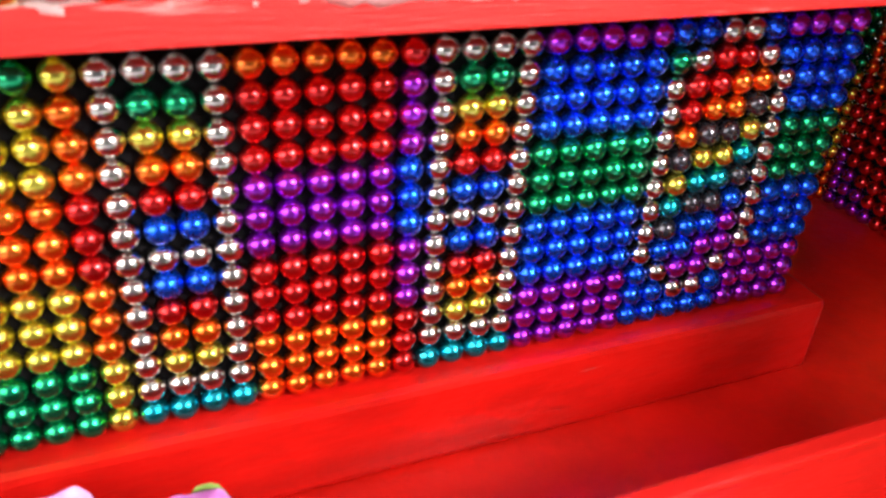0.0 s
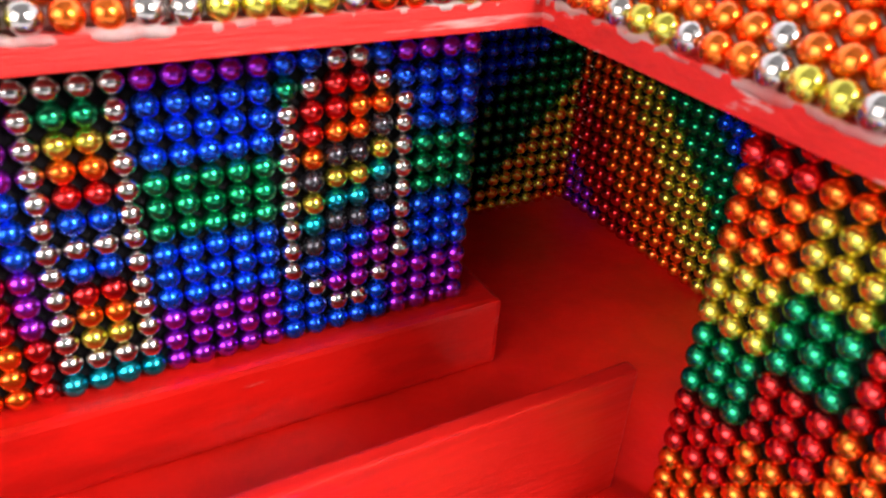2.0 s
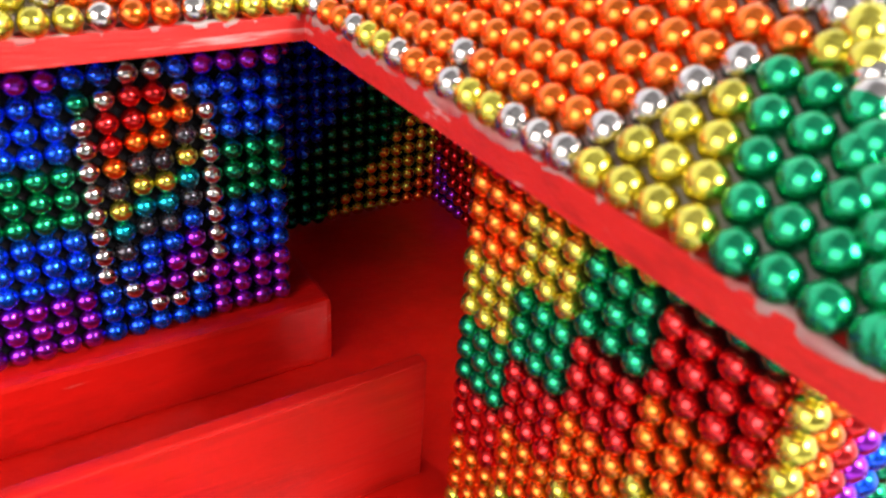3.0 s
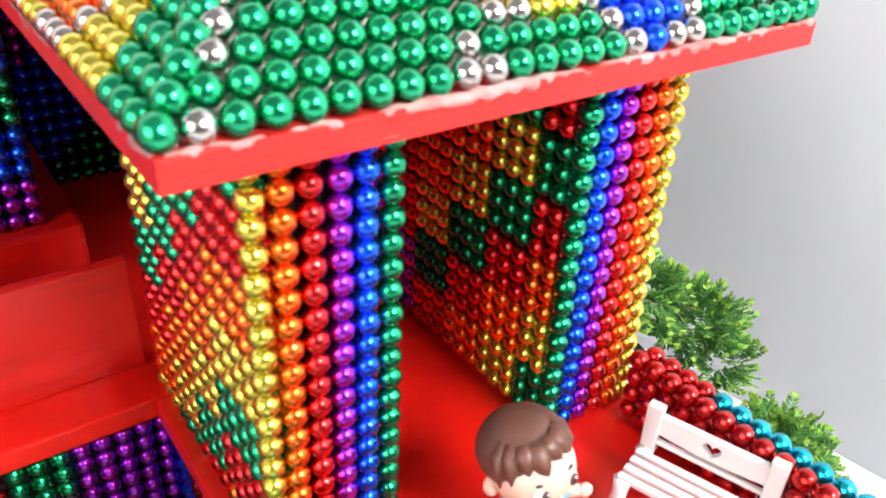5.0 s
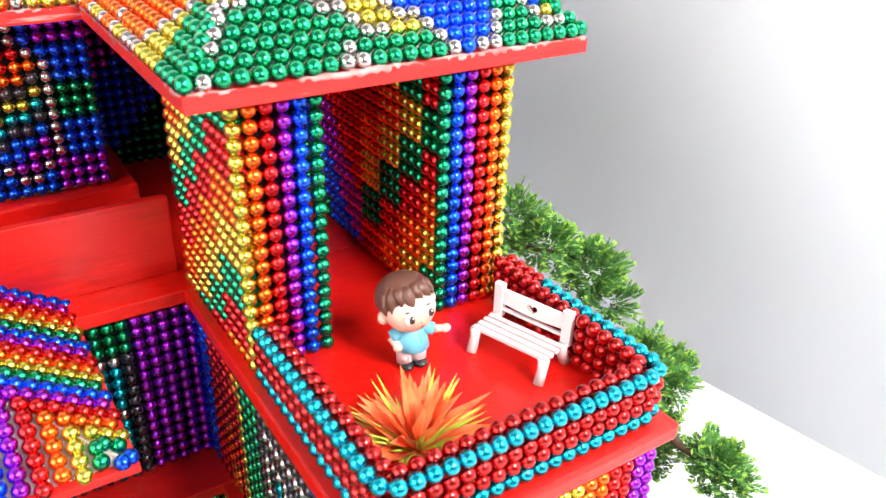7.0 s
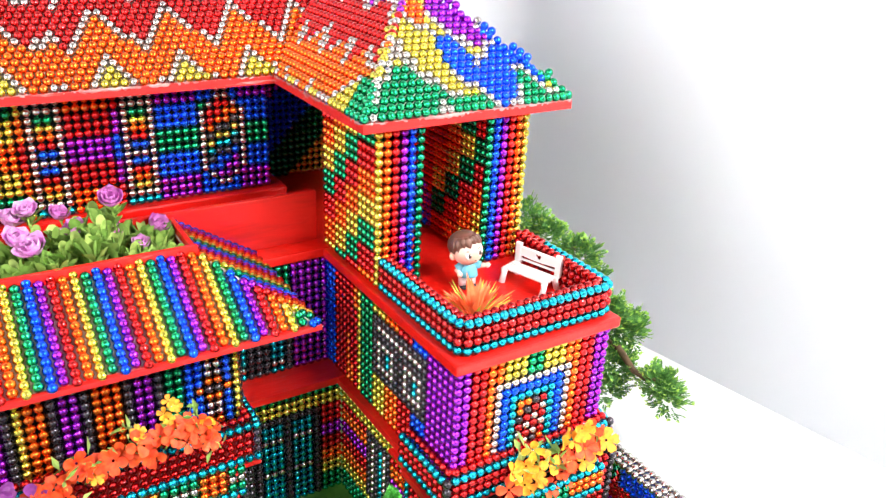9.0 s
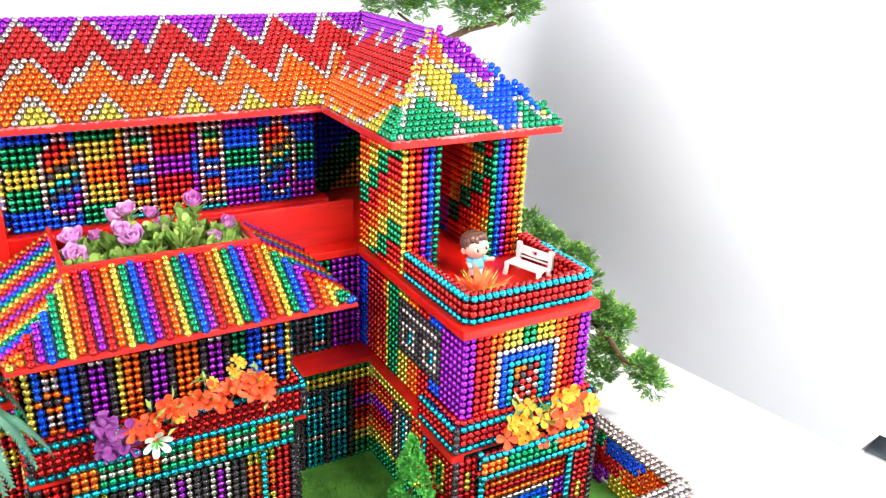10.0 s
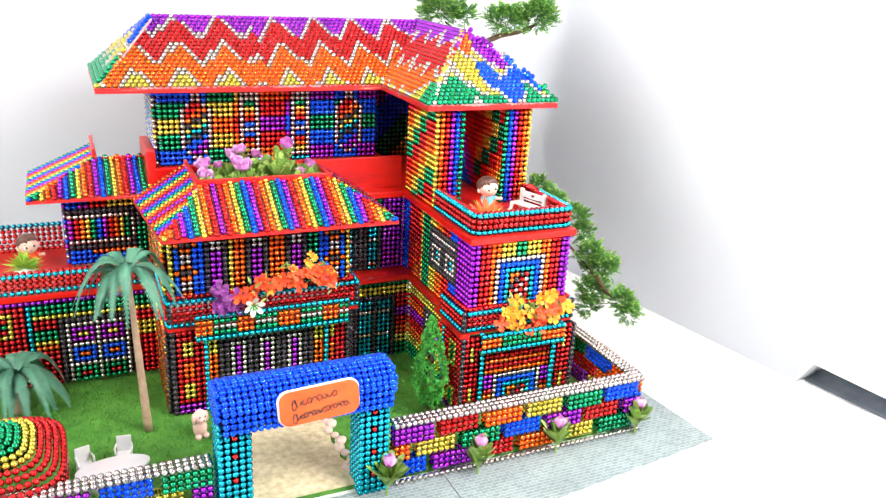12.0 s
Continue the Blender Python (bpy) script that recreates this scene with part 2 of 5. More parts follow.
RADIUS = 0.00247


def ball_arrays(subdivisions):
    bm = bmesh.new()
    bmesh.ops.create_icosphere(bm, subdivisions=subdivisions, radius=RADIUS)
    vs = np.array([v.co[:] for v in bm.verts])
    fs = np.array([[v.index for v in f.verts] for f in bm.faces])
    bm.free()
    return vs, fs


BALL_LOW, BALL_HIGH = ball_arrays(2), ball_arrays(3)
BALL_MESH = {}
for code in CODES:
    me = bpy.data.meshes.new("bead")
    me.from_pydata(BALL_HIGH[0].tolist(), [], BALL_HIGH[1].tolist())
    me.materials.append(BEAD[code])
    me.shade_smooth()
    BALL_MESH[code] = me


def beads(parent, spots, near=0, label="", fine=False):
    """Magnet balls at spots [(place, code)]: the first near ones as parts of their own, the rest joined."""
    for p, code in spots[:near]:
        ob = new("bead", BALL_MESH[code])
        ob.parent = parent
        ob.location = p
        ob.rotation_euler = (p[0] * 900 % 6, p[1] * 700 % 6, p[2] * 800 % 6)
    rest = spots[near:]
    if rest:
        vs, fs = BALL_HIGH if fine else BALL_LOW
        place = np.array([s[0][:] for s in rest])
        verts = (place[:, None] + vs[None]).reshape(-1, 3)
        faces = (np.arange(len(rest))[:, None, None] * len(vs) + fs[None]).reshape(-1, 3)
        index = np.repeat([CODES.index(s[1]) for s in rest], len(fs))
        me = bpy.data.meshes.new("bead_cover")
        me.vertices.add(len(verts))
        me.vertices.foreach_set("co", verts.ravel())
        me.loops.add(faces.size)
        me.loops.foreach_set("vertex_index", faces.ravel())
        me.polygons.add(len(faces))
        me.polygons.foreach_set("loop_start", np.arange(0, faces.size, 3))
        for code in CODES:
            me.materials.append(BEAD[code])
        me.polygons.foreach_set("material_index", index)
        me.update(calc_edges=True)
        me.shade_smooth()
        ob = new("bead_cover", me)
        ob.parent = parent
        tagged(ob, label or "many small metallic magnet balls set close together", kind="stuff")


def panel(name, parent, o, du, dv, nu, nv, paint, inward, near=0, label="", fine=False, first=None, core=True, inset=0.15):
    """A wall of balls: column i along du, row j (0 at the top) along dv; paint(i, j) gives a code or None.
    inward: the way to the hidden side, where a dark core stands. first: which balls come first as single parts."""
    o, du, dv, inward = V(o), V(du).normalized() * D, V(dv).normalized() * D, V(inward).normalized()
    spots = []
    for i in range(nu):
        for j in range(nv):
            code = paint(i, j)
            if code and code != ".":
                spots.append((o + du * i + dv * j + V((random.uniform(-1, 1), random.uniform(-1, 1), random.uniform(-1, 1))) * 0.00012, code, i, j))
    if first:
        spots.sort(key=lambda s: first(s[2], s[3]))
    a, b = du * (nu - 1), dv * (nv - 1)
    ea, eb = du * -inset, dv * 0.42
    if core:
        # sheet behind the balls, coloured near-black for the shade in the gaps
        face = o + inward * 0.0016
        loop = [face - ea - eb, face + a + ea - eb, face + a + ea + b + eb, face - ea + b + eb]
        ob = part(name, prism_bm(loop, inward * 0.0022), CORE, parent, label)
    else:
        ob = new(name)
        ob.parent = parent
    beads(ob, [(s[0], s[1]) for s in spots], near, "", fine)
    return ob


def rows(*text):
    """paint() from rows of codes, the top row first."""
    return lambda i, j: text[min(j, len(text) - 1)][i % len(text[min(j, len(text) - 1)])]


def in_loop(loop, x, y):
    inside = False
    for k in range(len(loop)):
        (x1, y1), (x2, y2) = loop[k], loop[(k + 1) % len(loop)]
        if (y1 > y) != (y2 > y) and x < (x2 - x1) * (y - y1) / (y2 - y1) + x1:
            inside = not inside
    return inside


def slope(name, parent, eave, du, dv, loop2, paint, near=0, first=None, fine=False, lean=0.5, label="", stripes=False):
    """Balls laid in staggered rows, or in stripes up the slope, on a roof; loop2: the outline in (u, v) ball units from the point eave."""
    eave, du, dv = V(eave), V(du).normalized(), V(dv).normalized()
    up = du.cross(dv).normalized()
    spots = []
    if stripes:
        us, vs = [p[0] for p in loop2], [p[1] for p in loop2]
        for i in range(int(math.floor(min(us))) - 1, int(math.ceil(max(us))) + 2):
            for j in range(int(math.floor(min(vs))), int(math.ceil(max(vs) / 0.88)) + 1):
                v = (j + 0.5 * (i % 2)) * 0.88
                u = i * 1.02 + 0.2
                if in_loop(loop2, u, v):
                    spots.append((eave + du * (u * D) + dv * (v * D) + up * (0.0002 + random.uniform(-1, 1) * 0.00015), paint(u, v, i, j), u, v))
    us, vs = [p[0] for p in loop2], [p[1] for p in loop2]
    step = 0.93
    for j in range(0 if stripes else int(math.floor(min(vs))), 0 if stripes else int(math.ceil(max(vs) / step)) + 1):
        v = j * step
        shift = (j % 2) * lean
        for i in range(int(math.floor(min(us))) - 1, int(math.ceil(max(us))) + 2):
            u = i + shift
            if in_loop(loop2, u, v):
                code = paint(u, v, i, j)
                if code:
                    spots.append((eave + du * (u * D) + dv * (v * D) + up * (0.0002 + random.uniform(-1, 1) * 0.00015), code, u, v))
    if first:
        spots.sort(key=lambda s: first(s[2], s[3]))
    loop = [eave + du * (u * D) + dv * (v * D) - up * 0.0015 for u, v in loop2]
    ob = part(name, prism_bm(loop, -up * 0.002), GLUE, parent, label)
    beads(ob, [(s[0], s[1]) for s in spots], near, "", fine)
    return ob


def chain(points, closed=False, pitch=D):
    """Places one ball apart along a line of points."""
    pts = [V(p) for p in points]
    if closed:
        pts.append(pts[0])
    out, left = [], 0.0
    for a, b in zip(pts, pts[1:]):
        length = (b - a).length
        d = left
        while d < length:
            out.append(a + (b - a) * (d / length))
            d += pitch
        left = d - length
    return out


def rounded(points, radius, steps=4):
    """An open line with its inner corners rounded."""
    pts = [V(p) for p in points]
    out = [pts[0]]
    for a, b, c in zip(pts, pts[1:], pts[2:]):
        p, q = b + (a - b).normalized() * radius, b + (c - b).normalized() * radius
        for k in range(steps + 1):
            s = k / steps
            out.append(p * (1 - s) ** 2 + b * 2 * s * (1 - s) + q * s * s)
    return out + [pts[-1]]


def leaves(name, spots, mat, parent, label="", kind=""):
    """Small folded leaves: spots of (base, tip direction, side direction, length, width)."""
    verts, faces = [], []
    for base, way, side, length, width in spots:
        way, side = V(way).normalized(), V(side)
        side = (side - way * side.dot(way)).normalized()
        lift = way.cross(side) * width * 0.22
        n = len(verts)
        mid = base + way * length * 0.5
        verts += [base, mid + side * width * 0.5 + lift, base + way * length - lift * 0.6, mid - side * width * 0.5 + lift, mid - lift * 0.4]
        faces += [(n, n + 1, n + 4), (n + 1, n + 2, n + 4), (n + 2, n + 3, n + 4), (n + 3, n, n + 4)]
    ob = raw(name, verts, faces, mat, parent, label)
    return tagged(ob, kind=kind)


def any_way(rng, up=0.0):
    w = V((rng.gauss(0, 1), rng.gauss(0, 1), rng.gauss(0, 1) + up))
    return w.normalized()

# ---- ring lamp beside the camera ----


def ring_lamp(place, target, radiance):
    """A glowing ring in a shallow housing, facing the target."""
    thing = empty("ring_lamp", "white ring-shaped studio lamp on a pole standing on the table", "lamp")
    m, nodes, links, b = material("lamp_tube")
    b.inputs["Base Color"].default_value = (0.9, 0.9, 0.9, 1)
    b.inputs["Emission Color"].default_value = (1, 0.97, 0.94, 1)
    b.inputs["Emission Strength"].default_value = radiance
    for name, inner, outer, z, mat in (("glow_ring", 0.075, 0.135, 0.0, m), ("housing", 0.065, 0.145, 0.012, WHITE_PLASTIC)):
        bm = bmesh.new()
        rings = [[bm.verts.new((r * math.cos(a), r * math.sin(a), z)) for a in (2 * math.pi * k / 40 for k in range(40))] for r in (inner, outer)]
        for k in range(40):
            bm.faces.new((rings[0][k], rings[1][k], rings[1][(k + 1) % 40], rings[0][(k + 1) % 40]))
        ob = part(name, bm, mat, thing)
        ob.modifiers.new("thick", "SOLIDIFY").thickness = -0.008 if name == "glow_ring" else 0.003
    m, up = look(place, target), V((0, 0, 1))
    down = m.inverted()
    neck, heel = m @ V((0, -0.138, 0.016)), m @ V((0, -0.155, 0.060))
    foot = V((heel.x, heel.y, TABLE))
    part("bracket", tube_bm([down @ neck, down @ heel, down @ (heel - up * 0.03)], [0.006, 0.007, 0.007], 10), WHITE_PLASTIC, thing)
    part("pole", tube_bm([down @ (heel - up * 0.028), down @ (foot + up * 0.25), down @ (foot + up * 0.008)], [0.006, 0.008, 0.008], 12), WHITE_PLASTIC, thing, "", True)
    part("base_plate", tube_bm([down @ (foot + up * 0.012), down @ (foot + up * 0.008), down @ foot], [0.055, 0.068, 0.070], 32), WHITE_PLASTIC, thing, "round white base plate")
    thing.matrix_world = m
    return thing


ring_lamp(RING_PLACE, (0.0, -0.06, -0.06), RING_RADIANCE)

# ---- room, table and backdrop ----
part("table", box_bm((-1.3, -1.9, TABLE - 0.03), (1.5, 1.0, TABLE), 0.004), TABLE_TOP, None, "wide white paper-covered table top under the model house")
tagged(bpy.data.objects["table"], category="table", kind="structure")


def setting(name, a, b, mat, label):
    return tagged(part(name, box_bm(a, b, 0.0), mat, None, label), category="wall", kind="structure")


plan = rounded([(-1.25, 0.27, 0), (0.302, 0.170, 0), (0.3743, -0.266, 0)], 0.05, 8)
bm = bmesh.new()
lo, hi = [bm.verts.new((p.x, p.y, TABLE - 0.001)) for p in plan], [bm.verts.new((p.x, p.y, 0.75)) for p in plan]
for k in range(len(plan) - 1):
    bm.faces.new((lo[k], lo[k + 1], hi[k + 1], hi[k]))
bd = part("backdrop", bm, WALL_PAINT, None, "tall white paper backdrop sheet curving round behind the house", True)
bd.modifiers.new("thick", "SOLIDIFY").thickness = 0.002
tagged(bd, category="backdrop", kind="structure")
# the sheet goes on as a thick white board whose lower edge stands clear of the table
along, out = V((0.163, -0.987, 0)).normalized(), V((0.987, 0.163, 0)).normalized()
edge = [(0.0002, 0.0), (0.0150, 0.0275), (0.0900, 0.0262), (0.80, 0.0262), (0.80, 0.0), (0.85, 0.0), (0.85, 1.0), (0.0002, 1.0)]
foot = V((0.3743, -0.266, TABLE))
bd = part("backdrop", prism_bm([foot + along * a + V((0, 0, h)) for a, h in edge], out * 0.16), WALL_PAINT, None, "thick white board with its lower edge raised off the table")
tagged(bd, category="backdrop", kind="structure")
# added dark sheet in the gap: its colour stands for the shade there
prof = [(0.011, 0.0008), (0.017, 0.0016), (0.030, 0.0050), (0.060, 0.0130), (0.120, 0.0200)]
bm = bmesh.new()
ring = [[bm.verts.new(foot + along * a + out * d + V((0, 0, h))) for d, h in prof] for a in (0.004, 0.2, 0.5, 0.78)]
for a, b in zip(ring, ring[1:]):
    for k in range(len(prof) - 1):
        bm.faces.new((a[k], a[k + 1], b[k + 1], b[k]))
felt = part("felt_sheet", bm, GAP_SHADE, None, "dark blue-grey sheet standing for the shade under the raised white board", True)
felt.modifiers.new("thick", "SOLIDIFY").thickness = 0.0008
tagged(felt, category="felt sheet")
setting("wall_north", (-1.6, 1.05, -1.0), (1.8, 1.10, 1.9), ROOM_PAINT, "plain pale room wall behind the backdrop")
setting("wall_south", (-1.6, -2.3, -1.0), (1.8, -2.25, 1.9), ROOM_PAINT, "plain pale room wall facing the model")
setting("wall_west", (-1.65, -2.3, -1.0), (-1.6, 1.10, 1.9), ROOM_PAINT, "plain pale room wall")
setting("wall_east", (1.8, -2.3, -1.0), (1.85, 1.10, 1.9), ROOM_PAINT, "plain pale room wall")
setting("ceiling", (-1.65, -2.3, 1.9), (1.85, 1.10, 1.95), ROOM_PAINT, "plain white room ceiling")
setting("floor", (-1.65, -2.3, -1.05), (1.85, 1.10, -1.0), ROOM_PAINT, "plain pale room floor")

# ---- the house of magnet balls ----
house = empty("bead_house", "three-storey toy house built of coloured metallic magnet balls with red boards", "toy house")
X, Y, Z = V((1, 0, 0)), V((0, 1, 0)), V((0, 0, 1))


def board(name, a, b, mat=RED_BOARD, bevel=0.0006, label="red painted board"):
    return part(name, box_bm(a, b, bevel), mat, house, label)


# upper room: front wall, 43 columns, with two rounded and two straight windows
CAPS = ["BBSSB.", "GSRRS.", "SRROOS", "SROOKS", "SOKKYS", "SKYYTS", "SYTTKS", "STKKBS", "SKBBPS", "SBBPPS", "BSPPS.", "BBSSB.", "BBBBB."]
WIN = ["SSSS", "SGGS", "SYYS", "SOOS", "SRRS", "SBBS", "SSSS", "SBBS", "SRRS", "SOOS", "SYYS", "SSSS", "TTTT"]
COLS = ["BGGGYYYGGGBBB"] * 4
LEFT_EDGE, RIGHT_EDGE = "GYYYOOOYYYGGG", "PBBBGGGBBBPPP"
COLS += ["".join(CAPS[r][c] if CAPS[r][c] != "." else LEFT_EDGE[r] for r in range(13)) for c in range(6)]
COLS += [LEFT_EDGE] * 4 + ["YOOORRROOOYYY"]
COLS += ["".join(WIN[r][c] for r in range(13)) for c in range(4)]
COLS += ["ORRRPPPRRROOO"] * 5 + ["RPPPBBBPPPRRR"]
COLS += ["".join(WIN[r][c] for r in range(13)) for c in range(4)]
COLS += [RIGHT_EDGE] * 5
COLS += ["".join(CAPS[r][c] if CAPS[r][c] != "." else RIGHT_EDGE[r] for r in range(13)) for c in range(6)]
COLS += [RIGHT_EDGE] * 3
panel("wall_front", house, (-0.210, 0, 0.010), X, -Z, 43, 15, lambda i, j: COLS[i][max(j - 2, 0)], Y, 300,
      "upper front wall of coloured balls with silver-framed windows", True, lambda i, j: abs(i - 30) + 0.2 * j)
SIDE = "BSGSYSBSTS"
panel("wall_side", house, (-0.2145, 0.005, 0.010), Y, -Z, 14, 15, lambda i, j: SIDE[(i + j // 2) % 10], X, 40, "end wall of mixed blue, silver and green balls")
# return wall into the dark recess and the recess itself
panel("wall_return", house, (0.0005, 0.005, 0.010), Y, -Z, 12, 15, lambda i, j: "PBGBP"[min(j // 3, 4)], -X, 0)


def recess(i, j):
    k = j + 0.94 * i
    return "R" if k < 4 else "P" if k < 11 else "B" if k < 19.3 else "G" if k < 25 else "Y" if k < 31 else "O"


panel("wall_recess", house, (0.003, 0.065, 0.010), X, -Z, 18, 19, recess, Y, 60, "dark back wall of purple, blue, green and yellow balls")


def steps(c, r):
    """Three-ball blocks in diagonal bands on the tower wall; c from the back, r from the top."""
    return "ROYG"[(r // 3 + min(c // 3, 3)) % 4]


def inner(i, j):
    """Inner right wall; i from the recess corner to the front."""
    if i >= 27:
        g, b = 3 - (i - 27) // 3, max(j - 1, 0) // 3
        return "RGYO"[g] if b == 0 else "ROYGROYG"[b - g + 2]
    k = i - 0.90 * j
    return "P" if k < -13 else "R" if k < -8.6 else "O" if k < -3.6 else "Y" if k < 0.3 else "G" if k < 4.8 else "B" if k < 9.5 else "P" if k < 14 else "R"


panel("wall_inner", house, (0.0842, 0.0615, 0.010), -Y, -Z, 38, 19, inner, X, 240, "inner wall with stepped diagonal bands of coloured balls", True, lambda i, j: -i)
panel("wall_tower", house, (0.0138, -0.0635, 0.010), -Y, -Z, 13, 19, lambda i, j: steps(i, j), X, 247,
      "tower wall with stepped diagonal bands of coloured balls", True)
panel("wall_tower_inside", house, (0.0178, -0.0635, 0.010), -Y, -Z, 13, 19, lambda i, j: steps(i, j), -X, 0, core=False)
panel("pier", house, (0.0138, -0.1285, 0.010), X, -Z, 6, 19, lambda i, j: "YORPBG"[i], Y, 114, inset=0.9, label= "front pier of yellow, orange, red, purple, blue and green ball columns")
panel("pier", house, (0.0838, -0.1285, 0.010), X, -Z, 6, 19, lambda i, j: "GBPROY"[i], Y, 114, inset=0.9, label= "front pier of green, blue, purple, red, orange and yellow ball columns")
panel("wall_outer", house, (0.1115, -0.1235, 0.010), Y, -Z, 37, 19, lambda i, j: "YORPBG"[(i + j) // 3 % 6], -X, 0, "outer wall of coloured balls")

# floors and red boards
board("floor_slab", (-0.222, -0.0675, -0.0885), (0.114, 0.070, -0.0825), RED_FLOOR, 0.0008, "glossy red painted floor board")
board("balcony_slab", (0.0085, -0.2185, -0.0885), (0.1135, -0.0677, -0.0825), RED_FLOOR, 0.0012, "glossy red painted balcony floor")
board("ledge", (-0.2225, -0.0062, -0.0825), (0.0112, 0.0640, -0.0628), RED_GLOSS, 0.0016, "red painted step board under the upper wall")
board("ledge_end", (-0.2245, -0.0075, -0.0825), (-0.2165, 0.064, -0.046), RED_BOARD, 0.0015)
board("parapet_board", (-0.1925, -0.0528, -0.0825), (0.0114, -0.0493, -0.0503), RED_BOARD, 0.0006, "upright red painted parapet board")

# balcony parapet: two rings of balls, outer one striped teal and red
outer = rounded([(0.0138, -0.1345, 0), (0.0138, -0.2128, 0), (0.1098, -0.2128, 0), (0.1098, -0.1345, 0)], 0.007)
innerr = rounded([(0.0183, -0.1345, 0), (0.0183, -0.2083, 0), (0.1052, -0.2083, 0), (0.1052, -0.1345, 0)], 0.004)
para = new("balcony_parapet")
para.parent = house
tagged(para, "balcony parapet of dark red balls with two teal rows")
spots = []
for k, code in enumerate("TDDT"):
    for p in chain(outer):
        spots.append((p + Z * (-0.0648 - k * 0.005), "D" if code == "T" and k == 0 and p.y > -0.152 and p.x > 0.1 else code))
for k in range(4):
    for p in chain(innerr):
        spots.append((p + Z * (-0.0645 - k * 0.005), "D"))
beads(para, spots, 300, "", True)

# second storey of the tower
FRONT2 = ["PPRROOYYYGGYYYOORRPP"] * 3 + ["PPRROSSSSSSSSSSORRPP", "PPRROSBBBBBBBBSORRPP", "PPRROSBTTTTTTBSORRPP", "PPRROSBTOOKRTBSORRPP", "PPRROSBTOKRSTBSORRPP",
          "PPRROSBTKRSRTBSORRPP", "PPRROSBTRSRSTBSORRPP", "PPRROSBTSRSRTBSORRPP", "PPRROSBTRSKOTBSORRPP"]
panel("wall_front", house, (0.0138, -0.2130, -0.0915), X, -Z, 20, 12, rows(*FRONT2), Y, 200, "second-storey front wall with a silver and blue framed window")
WIN2 = ["KKKKKKKKKKKK", "KSSSSSSSSSSK", "KKKKKKKKKKKK", "KSSSSKKSSSSK", "KSTKSKKSTKSK", "KSTKSKKSTKSK", "KSSSSKKSSSSK", "KKKKKKKKKKKK"]


def left2(i, j):
    if i < 5:
        return "P"
    if i < 17:
        if 2 <= j <= 9:
            return WIN2[j - 2][i - 5]
        return "B" if i < 8 else "R" if i < 11 else "O" if i < 14 else "Y"
    if i < 20:
        return "G"
    if i == 20:
        return "Y"
    if i < 27:
        return "O" if (i + j // 4) % 5 < 2 and i < 24 else "R"
    return "B"


panel("wall_side", house, (0.0138, -0.2080, -0.0915), Y, -Z, 30, 15, left2, X, 200, "second-storey side wall with a black and silver window")
panel("wall_side", house, (0.1088, -0.2080, -0.0915), Y, -Z, 26, 12, lambda i, j: "PRO"[i // 3 % 3], -X, 0)
# recessed second-storey wall beside the tower
REC2 = "KKKKTTKKKTTKPPPPP"
panel("wall_recess", house, (-0.0700, -0.0650, -0.0915), X, -Z, 17, 15,
      lambda i, j: ("S" if j % 5 == 3 and REC2[i] == "T" else "K" if REC2[i] == "S" else "G" if 9 <= i <= 11 and j < 3 else "R" if 6 <= i <= 8 and j < 3 else REC2[i]), Y, 0, "recessed wall with black and teal shutters and purple balls")

# band round the tower between the storeys
band = new("tower_band")
band.parent = house
tagged(band, "projecting band of red balls between teal rows with black corners")
line = [(0.0062, -0.1745, 0), (0.0062, -0.2190, 0), (0.1165, -0.2190, 0), (0.1165, -0.155, 0)]
spots = []
for k, code in enumerate("TRRT"):
    for p in chain(line):
        corner = (p.x < 0.0070 and p.y < -0.2165) or (p.x > 0.1155 and p.y < -0.2165)
        spots.append((p + Z * (-0.1510 - k * 0.005), "K" if corner else code))
for p in chain([(0.0100, -0.1745, 0), (0.0100, -0.2165, 0), (0.1125, -0.2165, 0), (0.1125, -0.16, 0)]):
    spots.append((p + Z * -0.1480, "R"))
beads(band, spots, 220)
board("band_board", (0.0052, -0.2185, -0.1712), (0.1175, -0.16, -0.1690), RED_BOARD, 0.0004)

# red slab and ground storey between tower and middle block
board("roof_slab", (-0.070, -0.0880, -0.1690), (0.0160, -0.0550, -0.1640), RED_BOARD, 0.0006)
board("roof_slab", (0.0080, -0.2150, -0.1690), (0.0160, -0.0880, -0.1642), RED_BOARD, 0.0006)
board("step_board", (0.0035, -0.2205, -0.1735), (0.0125, -0.1780, -0.1690), RED_BOARD, 0.0006)


def gf_rec(i, j):
    if j < 1:
        return "G"
    if j < 3:
        return "Y"
    if i < 14:
        return "K" if i < 6 or i in (9, 13) or j < 4 else "S" if j in (6, 11) else "T"
    return "R" if j < 6 else "P" if j < 8 else "R" if j < 10 else "O" if j < 12 else "Y" if j < 14 else "G"


panel("wall_recess", house, (-0.0700, -0.0835, -0.1720), X, -Z, 17, 17, gf_rec, Y, 80, "ground-storey recess wall with black and teal doors")


def gf_side(i, j):
    if j < 1:
        return "G"
    if j < 3:
        return "Y"
    if 7 <= i <= 12 and 3 <= j <= 12:
        return "KSKTSK"[i - 7] if j not in (3, 12) else "K"
    return "OR"[(j // 2) % 2] if j < 6 else "P" if j < 8 else "R" if j < 10 else "O" if j < 12 else "Y" if j < 14 else "G"


panel("wall_side", house, (0.0138, -0.0866, -0.1720), -Y, -Z, 19, 17, gf_side, X, 90, "ground-storey side wall with rainbow rows and a black and silver window")


